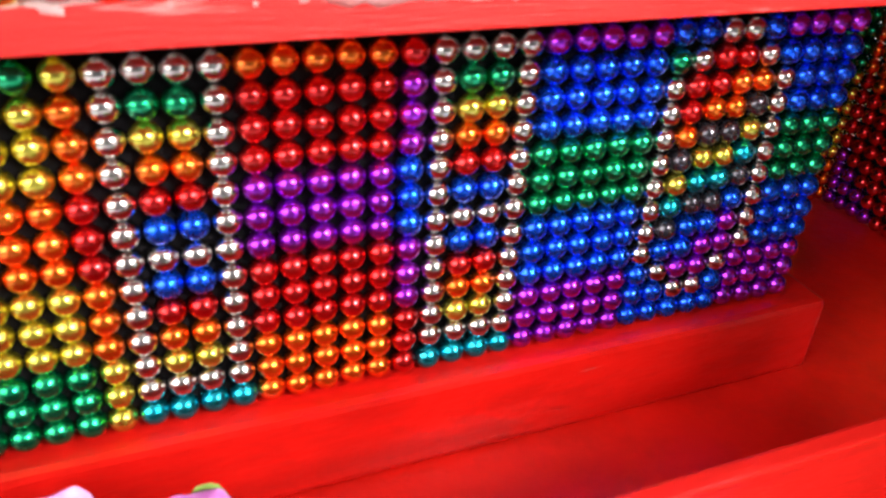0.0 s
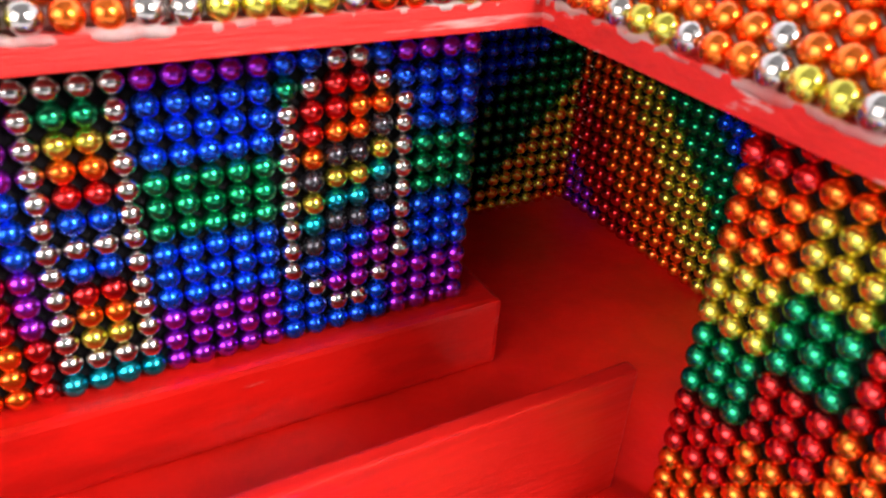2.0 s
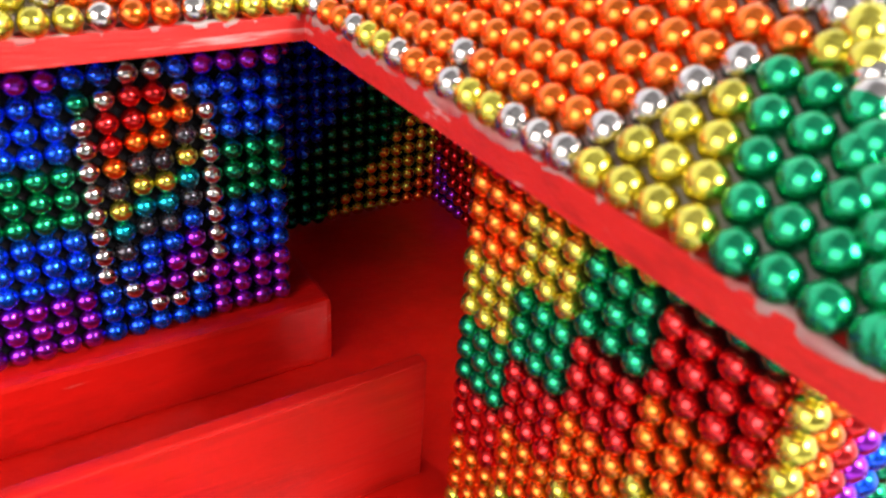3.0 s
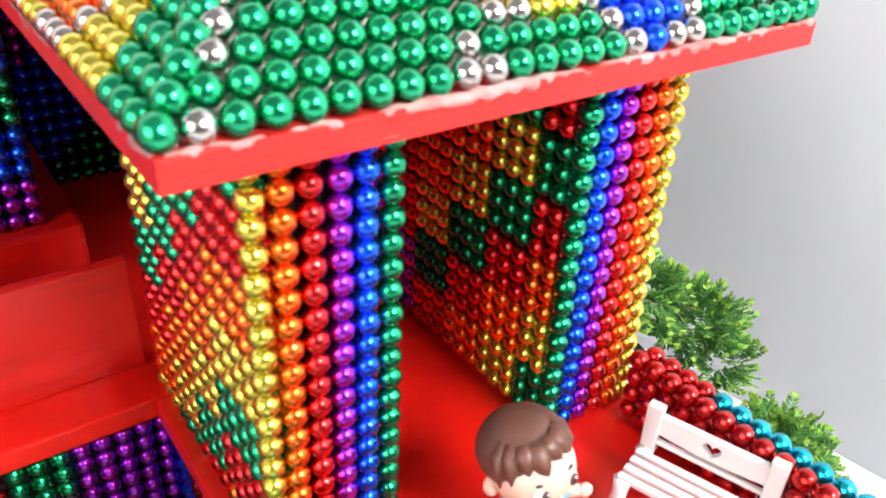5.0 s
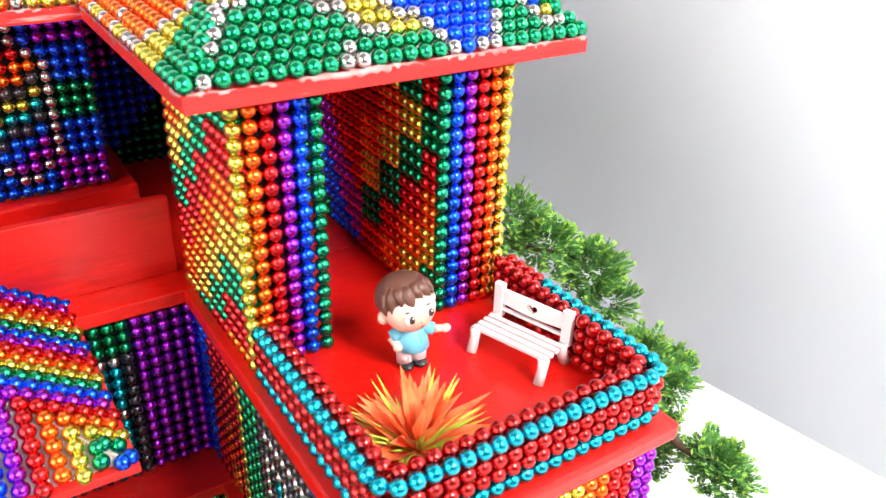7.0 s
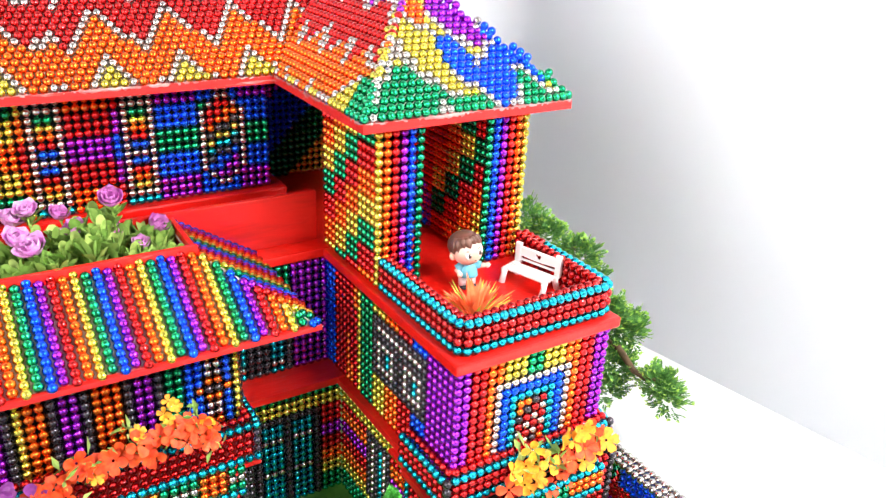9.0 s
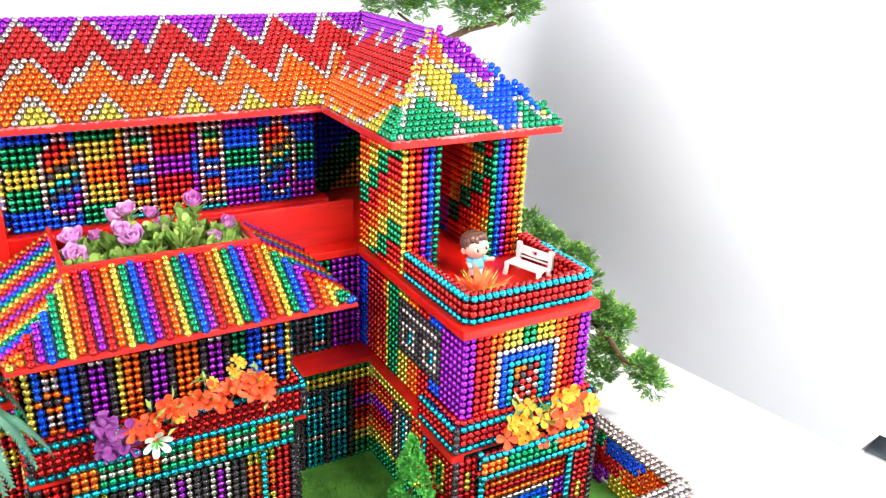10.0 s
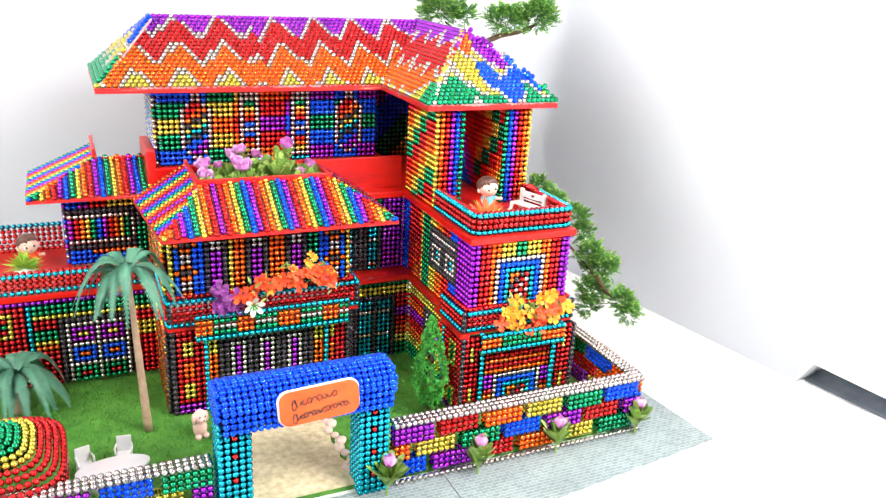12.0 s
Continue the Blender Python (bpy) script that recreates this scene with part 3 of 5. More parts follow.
def chunk(i, j):
    if i in (0, 8):
        return "K" if i == 0 else "T"
    c, r = (i - 4), (j % 9) - 4
    if j > 14:
        return "P"
    return "G" if abs(c) < 1 and abs(r) < 2 else "Y" if abs(c) < 2 and abs(r) < 3 and abs(c) + abs(r) < 4 else "R"


panel("wall_chunk", house, (0.0072, -0.2200, -0.1755), Y, -Z, 9, 16, chunk, X, 90, "ground-storey corner wall of red balls with yellow and green diamonds")
GFT = []
for j in range(16):
    row = list("RYRT" + "R" * 14 + "TRYRK") if j not in (0,) else list("RRRT" + "R" * 14 + "TRRRK")
    if j % 8 not in (2, 3, 4):
        row[1] = row[-3] = "R"
    for i in range(4, 18):
        row[i] = "ROORRORO"[j] if j < 8 else row[i]
    if j >= 8:
        for i, code in zip(range(6, 16), ("SSSSSSSSSS", "SBBBBBBBBS", "SBTTTTTTBS", "SBTOOKRTBS", "SBTOKRSTBS", "SBTKRSRTBS", "SBTRSRSTBS", "SBTSRSRTBS")[j - 8]):
            row[i] = code
        row[4] = row[5] = row[16] = row[17] = "P" if j < 11 else "R" if j < 12 else "O" if j < 14 else "Y"
    if j > 13:
        row[0] = row[1] = row[2] = row[-2] = row[-3] = row[-4] = "P"
    GFT.append("".join(row))
panel("wall_front", house, (0.0110, -0.2200, -0.1755), X, -Z, 23, 16, rows(*GFT), Y, 120, "ground-storey front wall with a silver and blue framed door")
panel("wall_side", house, (0.1195, -0.2150, -0.1755), Y, -Z, 26, 16, lambda i, j: "KROY"[(i + j) // 2 % 4], -X, 0)
# raised teal door frame and flower box on the tower
tbox = new("flower_box")
tbox.parent = house
tagged(tbox, "flower box of orange and green balls between teal rows")
spots = []
for i in range(17):
    for j, code in enumerate("TxxT"):
        c = code if code == "T" else "O" if (i // 4) % 3 == 0 or i > 14 else "G"
        spots.append((V((0.0215 + i * 0.005, -0.2310, -0.1685 - j * 0.0049)), c))
        if j in (0, 3) and i in (0, 16):
            spots.append((V((0.0215 + i * 0.005, -0.2260, -0.1685 - j * 0.0049)), "T"))
    spots.append((V((0.0215 + i * 0.005, -0.2260, -0.1830)), "R"))
for x in (0.0240, 0.0965):
    for j in range(14):
        spots.append((V((x, -0.2245, -0.1880 - j * 0.0049)), "T"))
beads(tbox, spots, 120)

# ---- middle block ----
FLOWER = ["BSSB", "BOOB", "OKKO", "BOOB", "BSSB", "BSSB", "BOOB", "OKKO", "BOOB", "BSSB", "BSSB", "BOOB", "OKKO"]


def mid2(i, j):
    f = FLOWER[j % 13]
    base = "YxxxxBKPPKYOOKPPKOOOKPPKGGBxxxxY"[i]
    if base == "x":
        return f[i - 1 if i < 8 else i - 27]
    if base == "P":
        return "K" if j < 2 else ("S" if j < 4 else "P")
    return base


panel("wall_front", house, (-0.2212, -0.1195, -0.0900), X, -Z, 32, 13, mid2, Y, 160, "middle block front wall with black and purple windows and flower columns")
panel("wall_side", house, (-0.2265, -0.1150, -0.0900), Y, -Z, 22, 13, lambda i, j: "GYOR"[(i + j) // 2 % 4], X, 0)
panel("wall_side", house, (-0.0640, -0.1150, -0.0900), Y, -Z, 9, 13, lambda i, j: "KTTK"[i % 4], -X, 30)
mband = new("middle_band")
mband.parent = house
tagged(mband, "projecting band of red balls between teal rows with black corners")
spots = []
line = [(-0.2275, -0.060, 0), (-0.2275, -0.1337, 0), (-0.0605, -0.1337, 0), (-0.0605, -0.0985, 0)]
for k, code in enumerate("TRRRT"):
    for p in chain(line):
        corner = p.y < -0.1312 and (p.x < -0.2255 or p.x > -0.0630)
        spots.append((p + Z * (-0.1455 - k * 0.0052), "K" if corner and 0 < k < 4 else code))
for p in chain([(-0.2235, -0.06, 0), (-0.2235, -0.1295, 0), (-0.0645, -0.1295, 0), (-0.0645, -0.10, 0)]):
    spots.append((p + Z * -0.1430, "R"))
beads(mband, spots, 120)
board("band_board", (-0.2285, -0.1345, -0.1715), (-0.0600, -0.0985, -0.1690), RED_BOARD, 0.0004)
mbox = new("flower_box")
mbox.parent = house
tagged(mbox, "flower box of orange and green balls with silver dashes between teal rows")
spots = []
for i in range(27):
    block = "OOOGGGGOOOGGGGOOOOGGGGOOOGG"[i]
    for j in range(5):
        c = "T" if j in (0, 4) else ("S" if block == "G" and j == 2 else block)
        spots.append((V((-0.2050 + i * 0.005, -0.1460, -0.1560 - j * 0.005)), c))
    spots.append((V((-0.2050 + i * 0.005, -0.1410, -0.1760)), "T"))
    spots.append((V((-0.2050 + i * 0.005, -0.1410, -0.1580)), "R"))
for x in (-0.1985, -0.0925):
    for j in range(14):
        spots.append((V((x, -0.1410, -0.1810 - j * 0.005)), "T"))
beads(mbox, spots, 200)


def mid1(i, j):
    if i == 0 or i == 31:
        return "K"
    if j > 13:
        return "P" if i < 6 or i > 27 else "GGYG"[i % 4] if j == 14 else "BBOO"[i // 3 % 4]
    if i < 6 or i > 26:
        c = i if i < 6 else i - 25
        if c in (2, 3):
            return "Y" if j in (2, 3, 4, 10, 11, 12) else "O" if j in (6, 7, 8) else "R"
        return "R"
    if i in (6, 7, 25, 26):
        return "G" if j < 2 else "Y" if j < 5 else "O" if j < 10 else "R" if j < 12 else "Y"
    w = (i - 8) % 5
    if w in (2, 3, 4) and i < 23 and 3 <= j <= 12:
        return "P" if w == 3 and 3 < j < 12 else "S"
    return "K"


panel("wall_front", house, (-0.2250, -0.1345, -0.1740), X, -Z, 32, 16, mid1, Y, 160, "ground-storey front wall with a black, silver and purple striped door")
panel("wall_side", house, (-0.2290, -0.1300, -0.1740), Y, -Z, 16, 16, lambda i, j: "ROYR"[(i + j) // 2 % 4] if i else "K", X, 60, "ground-storey side wall of red, orange and yellow balls")
panel("wall_side", house, (-0.0655, -0.1300, -0.1740), Y, -Z, 7, 16, lambda i, j: "K" if i < 2 else "R", -X, 30)

# ---- roofs ----


def roof_board(name, loop, drop=0.0048):
    return part(name, prism_bm(loop, (0, 0, -drop), 0.0003), RED_EAVE, house, "red painted eave board with whitish glue marks")


def glue_seam(a, b, seed):
    """An uneven run of dried glue between the lowest balls and the board's edge."""
    r = random.Random(seed)
    a, b = V(a), V(b)
    n = int((b - a).length / 0.0017)
    way = (b - a).normalized()
    side = way.cross(Z)
    pts = [a.lerp(b, k / n) + side * r.uniform(-0.0005, 0.0005) - Z * r.uniform(0.0001, 0.0007) for k in range(n + 1)]
    swell = [0.00035 + 0.0009 * max(0, noise.noise(p * 90) + 0.25) + r.uniform(0, 0.0003) for p in pts]
    part("glue_seam", tube_bm(pts, swell, 7), SEAM, house, "whitish dried glue along the eave", True)


EZ = 0.0155   # top of the upper eave boards
RIDGE_Z = 0.0710
TOWER_APEX = V((0.0640, -0.0690, 0.0715))
MAIN_RIDGE_Y = 0.046
roof_board("eave_board", [(-0.2640, -0.0265, EZ), (-0.0025, -0.0265, EZ), (-0.0025, -0.1425, EZ), (0.1295, -0.1425, EZ), (0.1295, 0.1100, EZ), (-0.2640, 0.1100, EZ)])


def zig(u, period, low, high, shift=0.0, lean=0.35):
    s = ((u + shift) % period) / period
    return low + (high - low) * (s / lean if s < lean else (1 - s) / (1 - lean))


CREST_U = [-5.6, -1.6, 2.6, 6.6, 10.8, 14.7, 18.8, 22.9, 27.1, 29.0, 30.2, 33.9, 38.3, 41.9, 46.4, 50.1, 54.4, 58.2, 62.6, 66.4]
CREST_V = [0.2, 6.1, 0.1, 6.0, 0.3, 6.2, 0.0, 6.1, 0.3, 2.6, -0.6, 5.7, 0.2, 6.2, 0.2, 6.3, 0.1, 6.1, 0.2, 6.0]


def paint_main(u, v, i, j):
    """Zigzag bands: yellow, orange, red and purple between silver lines."""
    crest = float(np.interp(u, CREST_U, CREST_V))
    climbs = float(np.interp(u + 0.3, CREST_U, CREST_V)) > crest
    v -= crest
    for low in (-2.5, 4.7, 11.7):
        if -0.75 < v - low < (1.15 if climbs else 0.65):
            return "S"
    return "Y" if v < -2.5 else "O" if v < 4.7 else "R" if v < 11.7 else "P"


glue_seam((-0.2630, -0.0257, EZ), (-0.0035, -0.0257, EZ), 1)
glue_seam((-0.0018, -0.0270, EZ), (-0.0018, -0.1410, EZ), 2)
glue_seam((-0.0010, -0.1417, EZ), (0.1285, -0.1417, EZ), 3)
e0 = V((-0.2620, -0.0250, EZ + 0.0020))
dvm = V((0, MAIN_RIDGE_Y + 0.0250, RIDGE_Z - EZ - 0.002))
lm = dvm.length / D
um = (0.2620 - 0.0010) / D
slope("roof_slope", house, e0, X, dvm, [(0, 0), (um, 0), (um + lm * 0.92, lm), (0.052 / D, lm)], paint_main, 300,
      lambda u, v: -u + 0.3 * v, label="roof slope of orange, red and purple balls with silver zigzag lines")
# left hip
e1 = V((-0.2620, 0.1050, EZ + 0.0020))
dvh = V((0.052, 0, RIDGE_Z - EZ - 0.002))
lh = dvh.length / D
wh = 0.130 / D


def paint_hip(u, v, i, j):
    b = zig(u, 9, 3.0, 7.0)
    return "S" if abs(v - b) < 0.8 or abs(v - b - 5) < 0.6 else "G" if v < b else "Y" if v < b + 5 else "B"


slope("roof_hip", house, e1, -Y, dvh, [(0, 0), (wh, 0), (wh * 0.545, lh), (wh * 0.455, lh)], paint_hip, 60, lambda u, v: -u, label="roof hip of green, yellow and blue balls")
dvb = V((0, -0.059, RIDGE_Z - EZ - 0.002))
slope("roof_back", house, (0.1270, 0.1050, EZ + 0.002), -X, dvb, [(0, 0), (0.389 / D, 0), (0.337 / D, dvb.length / D), (0.066 / D, dvb.length / D)], lambda u, v, i, j: "P" if v > dvb.length / D - 4 else "R", 0)
# tower roof: left slope, front hip, right slope
dvl = V((TOWER_APEX.x + 0.0010, 0, TOWER_APEX.z - EZ - 0.002))
ll = dvl.length / D
e2 = V((-0.0010, 0.0460, EZ + 0.0020))


def paint_left(u, v, i, j):
    """Orange, red and purple zigzag with silver lines; yellow and green towards the front hip."""
    h = ut - v * (ut - 23.0) / ll - u
    if v < 4.6:
        if h < 3.6 - 0.3 * v:
            return "G"
        edge = 7.6 - 1.5 * v
        if h < edge:
            return "Y"
        if h < max(edge, 1.0) + 1.6:
            return "S"
    elif h < 1.2:
        return "Y" if j % 3 else "S"
    if j == 0:
        return "SYYSOO"[i % 6]
    crest = float(np.interp(u, DASH_U, DASH_V))
    falls = float(np.interp(u + 0.3, DASH_U, DASH_V)) < crest
    v -= crest
    for low in (-2.6, 4.3, 11.6):
        if abs(v - low) < (0.85 if falls else 0.45):
            return "S"
    return "Y" if v < -2.6 else "O" if v < 4.3 else "R" if v < 11.6 else "P"


DASH_U = [-3, 0.4, 3.2, 5.6, 8.7, 10.6, 13.8, 16.6, 19.8, 23.1, 26.0, 27.7, 30.4, 33.0, 37, 40]
DASH_V = [0.2, 3.4, 0, 2.4, -0.3, 3.4, 0.1, 3.6, 0.2, 3.3, 0.2, 3.4, 0.8, 3.4, 0.2, 3.4]
ut = (0.0460 + 0.1400) / D
slope("roof_slope", house, e2, -Y, dvl, [((0.046 + 0.0250) / D, 0), (ut, 0), ((0.0460 + 0.0690) / D, ll), (1.5, ll)], paint_left, 300,
      lambda u, v: -u + v, True, label="tower roof slope of orange, red and purple balls with silver dashes")
FACES = [
    ("G", [(-0.06, 0.05), (0.0, 0.14), (0.06, 0.24), (0.08, 0.42), (0.18, 0.29), (0.40, 0.10), (0.59, 0.04), (0.65, -0.06), (-0.02, -0.08)]),
    ("O", [(-0.04, 0.89), (0.03, 0.96), (0.14, 0.64), (0.03, 0.72), (-0.05, 0.74)]),
    ("P", [(0.01, 1.05), (0.23, 0.87), (0.52, 0.57), (0.43, 0.41), (0.12, 0.73)]),
    ("B", [(0.17, 0.63), (0.39, 0.43), (0.48, 0.30), (0.49, 0.55), (0.66, 0.46), (0.90, 0.16), (0.84, 0.10), (0.67, 0.28), (0.71, 0.12), (0.67, -0.07), (0.58, 0.05), (0.34, 0.27)]),
    ("G", [(0.68, 0.26), (0.84, 0.10), (1.10, 0.02), (1.02, -0.08), (0.70, -0.08), (0.71, 0.09)]),
]
EDGES = [[(0.0, 0.13), (0.04, 0.34), (0.03, 0.52)], [(0.06, 0.46), (0.18, 0.29), (0.40, 0.10)], [(0.05, 0.68), (0.17, 0.59)], [(0.34, 0.27), (0.60, 0.03)], [(-0.03, 0.89), (-0.02, 0.75), (0.04, 0.71)],
         [(0.12, 0.73), (0.38, 0.48)], [(0.47, 0.32), (0.51, 0.50)], [(0.67, 0.28), (0.91, 0.04)], [(0.72, 0.12), (0.72, -0.03)]]


def paint_hip_front(u, v, i, j):
    b = v / lf
    lean = (TOWER_APEX.x + 0.0010) / D
    a = (u - b * lean) / wf
    if j == 0 and i in (1, 9, 10) or j == 1 and i == 9:
        return "S"
    here = V((u, v, 0))
    for line_ in EDGES:
        for p, q in zip(line_, line_[1:]):
            p, q = V((p[0] * wf + p[1] * lean, p[1] * lf, 0)), V((q[0] * wf + q[1] * lean, q[1] * lf, 0))
            k = max(0, min(1, (here - p).dot(q - p) / (q - p).length_squared))
            if (here - p - (q - p) * k).length < 0.58:
                return "S"
    for code, loop in FACES:
        if in_loop(loop, a, b):
            return code
    return "Y"


e3 = V((-0.0010, -0.1400, EZ + 0.0020))
dvf = V((0, TOWER_APEX.y + 0.1400, TOWER_APEX.z - EZ - 0.002))
lf, wf = dvf.length / D, 0.129 / D
slope("roof_hip", house, e3, X, dvf, [(0, 0), (wf, 0), ((TOWER_APEX.x + 0.001) / D + 0.4, lf), ((TOWER_APEX.x + 0.001) / D - 0.4, lf)], paint_hip_front, 300,
      lambda u, v: u + v, True, label="front roof hip of green, yellow, blue and purple ball triangles edged with silver")
hip = new("hip_line")
hip.parent = house
tagged(hip, "line of balls along the tower roof hip")
line = chain([V((-0.0010, -0.1400, EZ + 0.0024)), TOWER_APEX + V((0, 0, 0.0008))])
beads(hip, [(p, "GGGGGSYYSYYOSRRSRPPSPPPP"[min(k, 23)]) for k, p in enumerate(line)], len(line))
# the far hip, its balls heaped unevenly
hip = new("hip_line")
hip.parent = house
tagged(hip, "uneven heaped line of balls along the tower roof hip")
line = chain([V((0.1280, -0.1400, EZ + 0.0022)), TOWER_APEX + V((0.001, 0, 0.0005))])
spots = []
for k, p in enumerate(line):
    code = "GGGGGBBBBBBBBSPPPPPPPPPPPPP"[min(k, 26)]
    spots.append((p + V((0.0006 * math.sin(k * 2.1), 0, 0.0006 + 0.0012 * (k % 4 > 1))), code))
    if k % 5 in (1, 2, 3) and k > 2:
        spots.append((p + V((0.0018, 0.0006, 0.0040)), code))
beads(hip, spots, len(spots))
dvr = V((TOWER_APEX.x - 0.1280, 0, TOWER_APEX.z - EZ - 0.002))
slope("roof_slope", house, (0.1280, -0.1400, EZ + 0.002), Y, dvr, [(0, 0), (0.245 / D, 0), (0.19 / D, dvr.length / D), (0.071 / D, dvr.length / D)],
      lambda u, v, i, j: "G" if v < 4 else "B" if v < 9 else "P", 0)

# rainbow roofs over the middle block and the wing
MIDDLE = "YORPBGYORP" + "ROYGBP" * 6
WING = "BGYORP" * 8


def rainbow_roof(rim_l, rim_r, rim_y, back_y, right_y, rim_z, eave_l, eave_r, eave_y, eave_z, order, near, far):
    """far: the rear end of the left eave; order: the stripes along the front eave."""
    group = new("rainbow_roof")
    group.parent = house
    tagged(group, "skirt roof of rainbow-striped ball rows on a red board")
    dv = V((0, rim_y - eave_y, rim_z - eave_z))
    n = dv.length / D
    wl, wr = (rim_l - eave_l) / D, (eave_r - rim_r) / D
    w = (eave_r - eave_l) / D
    last = int((w - 0.2) / 1.02)
    slope("front_slope", group, (eave_l, eave_y, eave_z), X, dv, [(0, 0), (w, 0), (w - wr, n + 0.4), (wl, n + 0.4)],
          lambda u, v, i, j: order[max(0, min(i, last))], near, lambda u, v: -abs(u - w * 0.5), label="front slope of rainbow-striped balls", stripes=True)
    far, corner = V(far), V((eave_l, eave_y, eave_z))
    du = (corner - far).normalized()
    up = V((rim_l, back_y, rim_z)) - far
    dl = (up - du * up.dot(du)).normalized()
    loop = [((p - far).dot(du) / D, (p - far).dot(dl) / D) for p in (far, corner, V((rim_l, rim_y, rim_z)), V((rim_l, back_y, rim_z)))]
    nl = int(((corner - far).length / D - 0.2) / 1.02)
    slope("left_slope", group, far, du, dl, loop,
          lambda u, v, i, j: order[max(0, nl - i)], near // 2, lambda u, v: -u, label="side slope of rainbow-striped balls", stripes=True)
    dr = V((rim_r - eave_r, 0, rim_z - eave_z))
    slope("right_slope", group, (eave_r, eave_y, eave_z), Y, dr, [(0, 0), ((right_y - eave_y) / D, 0), ((right_y - eave_y) / D, dr.length / D), ((rim_y - eave_y) / D, dr.length / D)],
          lambda u, v, i, j: order[max(0, last - max(i, 0))], near // 3, lambda u, v: u, label="side slope of rainbow-striped balls", stripes=True)
    low = eave_z - 0.001
    part("eave_board", prism_bm([(eave_l - 0.002, eave_y - 0.002, low), (eave_r + 0.002, eave_y - 0.002, low), (eave_r + 0.002, right_y, low), (rim_l, right_y, low), (rim_l, back_y, low), (far.x - 0.002, far.y, low)], (0, 0, -0.0028), 0.0003), RED_EAVE, group, "red painted eave board")
    return group


rainbow_roof(-0.1918, -0.0765, -0.0985, -0.0250, -0.0520, -0.0548, -0.2280, -0.0310, -0.1480, -0.0835, MIDDLE, 300, (-0.2385, -0.0300, -0.0835))
rainbow_roof(-0.2670, -0.1900, 0.0240, 0.085, 0.085, -0.0570, -0.3260, -0.1500, -0.0130, -0.0835, WING, 120, (-0.3260, 0.085, -0.0835))
# planter well in the middle roof
for a, b in (((-0.1940, -0.0995, -0.070), (-0.0750, -0.0967, -0.0508)), ((-0.1940, -0.0967, -0.070), (-0.1912, -0.0240, -0.0506)), ((-0.0778, -0.0967, -0.070), (-0.0750, -0.0530, -0.0525))):
    board("planter_rim", a, b, RED_BOARD, 0.0005)
board("planter_bed", (-0.1912, -0.0967, -0.0720), (-0.0778, -0.0530, -0.0690), RED_BOARD, 0.0)
board("rim_board", (-0.2690, 0.0220, -0.066), (-0.1900, 0.0245, -0.0560), RED_BOARD, 0.0005)
board("rim_board", (-0.2700, 0.0220, -0.066), (-0.2670, 0.0850, -0.0480), RED_BOARD, 0.0005)

# ---- left wing ----
def wing2(i, j):
    if j < 2:
        return "B" if i < 2 else "BP"[j] if i < 4 else "R" if i < 7 else "Y"
    if i > 11:
        return "G" if j > 5 or i > 12 else "K"
    if j in (2, 9):
        return "K"
    if j in (3, 8):
        return "S" if i < 11 else "K"
    if j > 9:
        return "B" if i < 4 else "O" if j == 10 else "B"
    return "PROYGBPROYGS"[i]


panel("wing_wall", house, (-0.2945, 0.0060, -0.0930), X, -Z, 16, 13, wing2, Y, 120, "wing wall with a silver-framed rainbow window")
panel("wing_wall", house, (-0.2985, 0.0110, -0.0930), Y, -Z, 12, 13, lambda i, j: "BPKS"[(i + j) % 4], X, 0)
board("terrace_floor", (-0.420, -0.0510, -0.1640), (-0.2100, 0.080, -0.1590), RED_FLOOR, 0.0008, "glossy red painted terrace floor")
tpar = new("terrace_parapet")
tpar.parent = house
tagged(tpar, "terrace parapet of dark red balls with teal rows")
spots = []
for k, code in enumerate("TDDT"):
    for p in chain([(-0.2300, -0.0480, 0), (-0.4150, -0.0480, 0)]):
        spots.append((p + Z * (-0.1415 - k * 0.005), code))
    for p in chain([(-0.4150, 0.0700, 0), (-0.3000, 0.0700, 0)]):
        spots.append((p + Z * (-0.1330 - k * 0.005), "T" if k == 0 else "D"))
        spots.append((p + V((0.0025, 0, -0.1530 - k * 0.005)), "D"))
for p in chain([(-0.2300, -0.0435, 0), (-0.4150, -0.0435, 0)]):
    spots.append((p + Z * -0.1405, "D"))
beads(tpar, spots, 120)
DOORS = ["KKKKKKKKKKKKK", "KSSSSSSSSSSSK", "KSPPPPSPPPPSK", "KSPYYPSPYYPSK", "KSPPPPSPPPPSK", "KSSSSSSSSSSSK", "KSBBBBSBBBBSK", "KSBOOBSBOOBSK", "KSBBBBSBBBBSK", "KSSSSSSSSSSSK", "KSGGGGSGGGGSK", "KSGRRGSGRRGSK", "KSGGGGSGGGGSK", "KSSSSSSSSSSSK"]


def wing1(i, j):
    if j == 0:
        return "P"
    if i == 16:
        return "T"
    if i < 16:
        c, r = (i - 8) % 9, (j - 2) % 8
        return "Y" if (c in (2, 5) and r < 5) or (r in (0, 4) and 2 <= c <= 5) else "G" if r == 2 and c in (3, 4) else "R"
    if 21 <= i < 34 and j >= 4:
        return DOORS[min(j - 4, 13)][i - 21]
    if j < 3:
        return "G"
    if j < 4:
        return "Y"
    return "R" if j < 6 else "G" if j < 8 and i < 21 else "Y" if j < 9 else "O" if j < 10 and i < 21 else "R"


panel("wing_wall", house, (-0.4150, -0.0480, -0.1670), X, -Z, 39, 17, wing1, Y, 120, "wing ground-storey wall with a white-barred six-pane door", first=lambda i, j: -i)

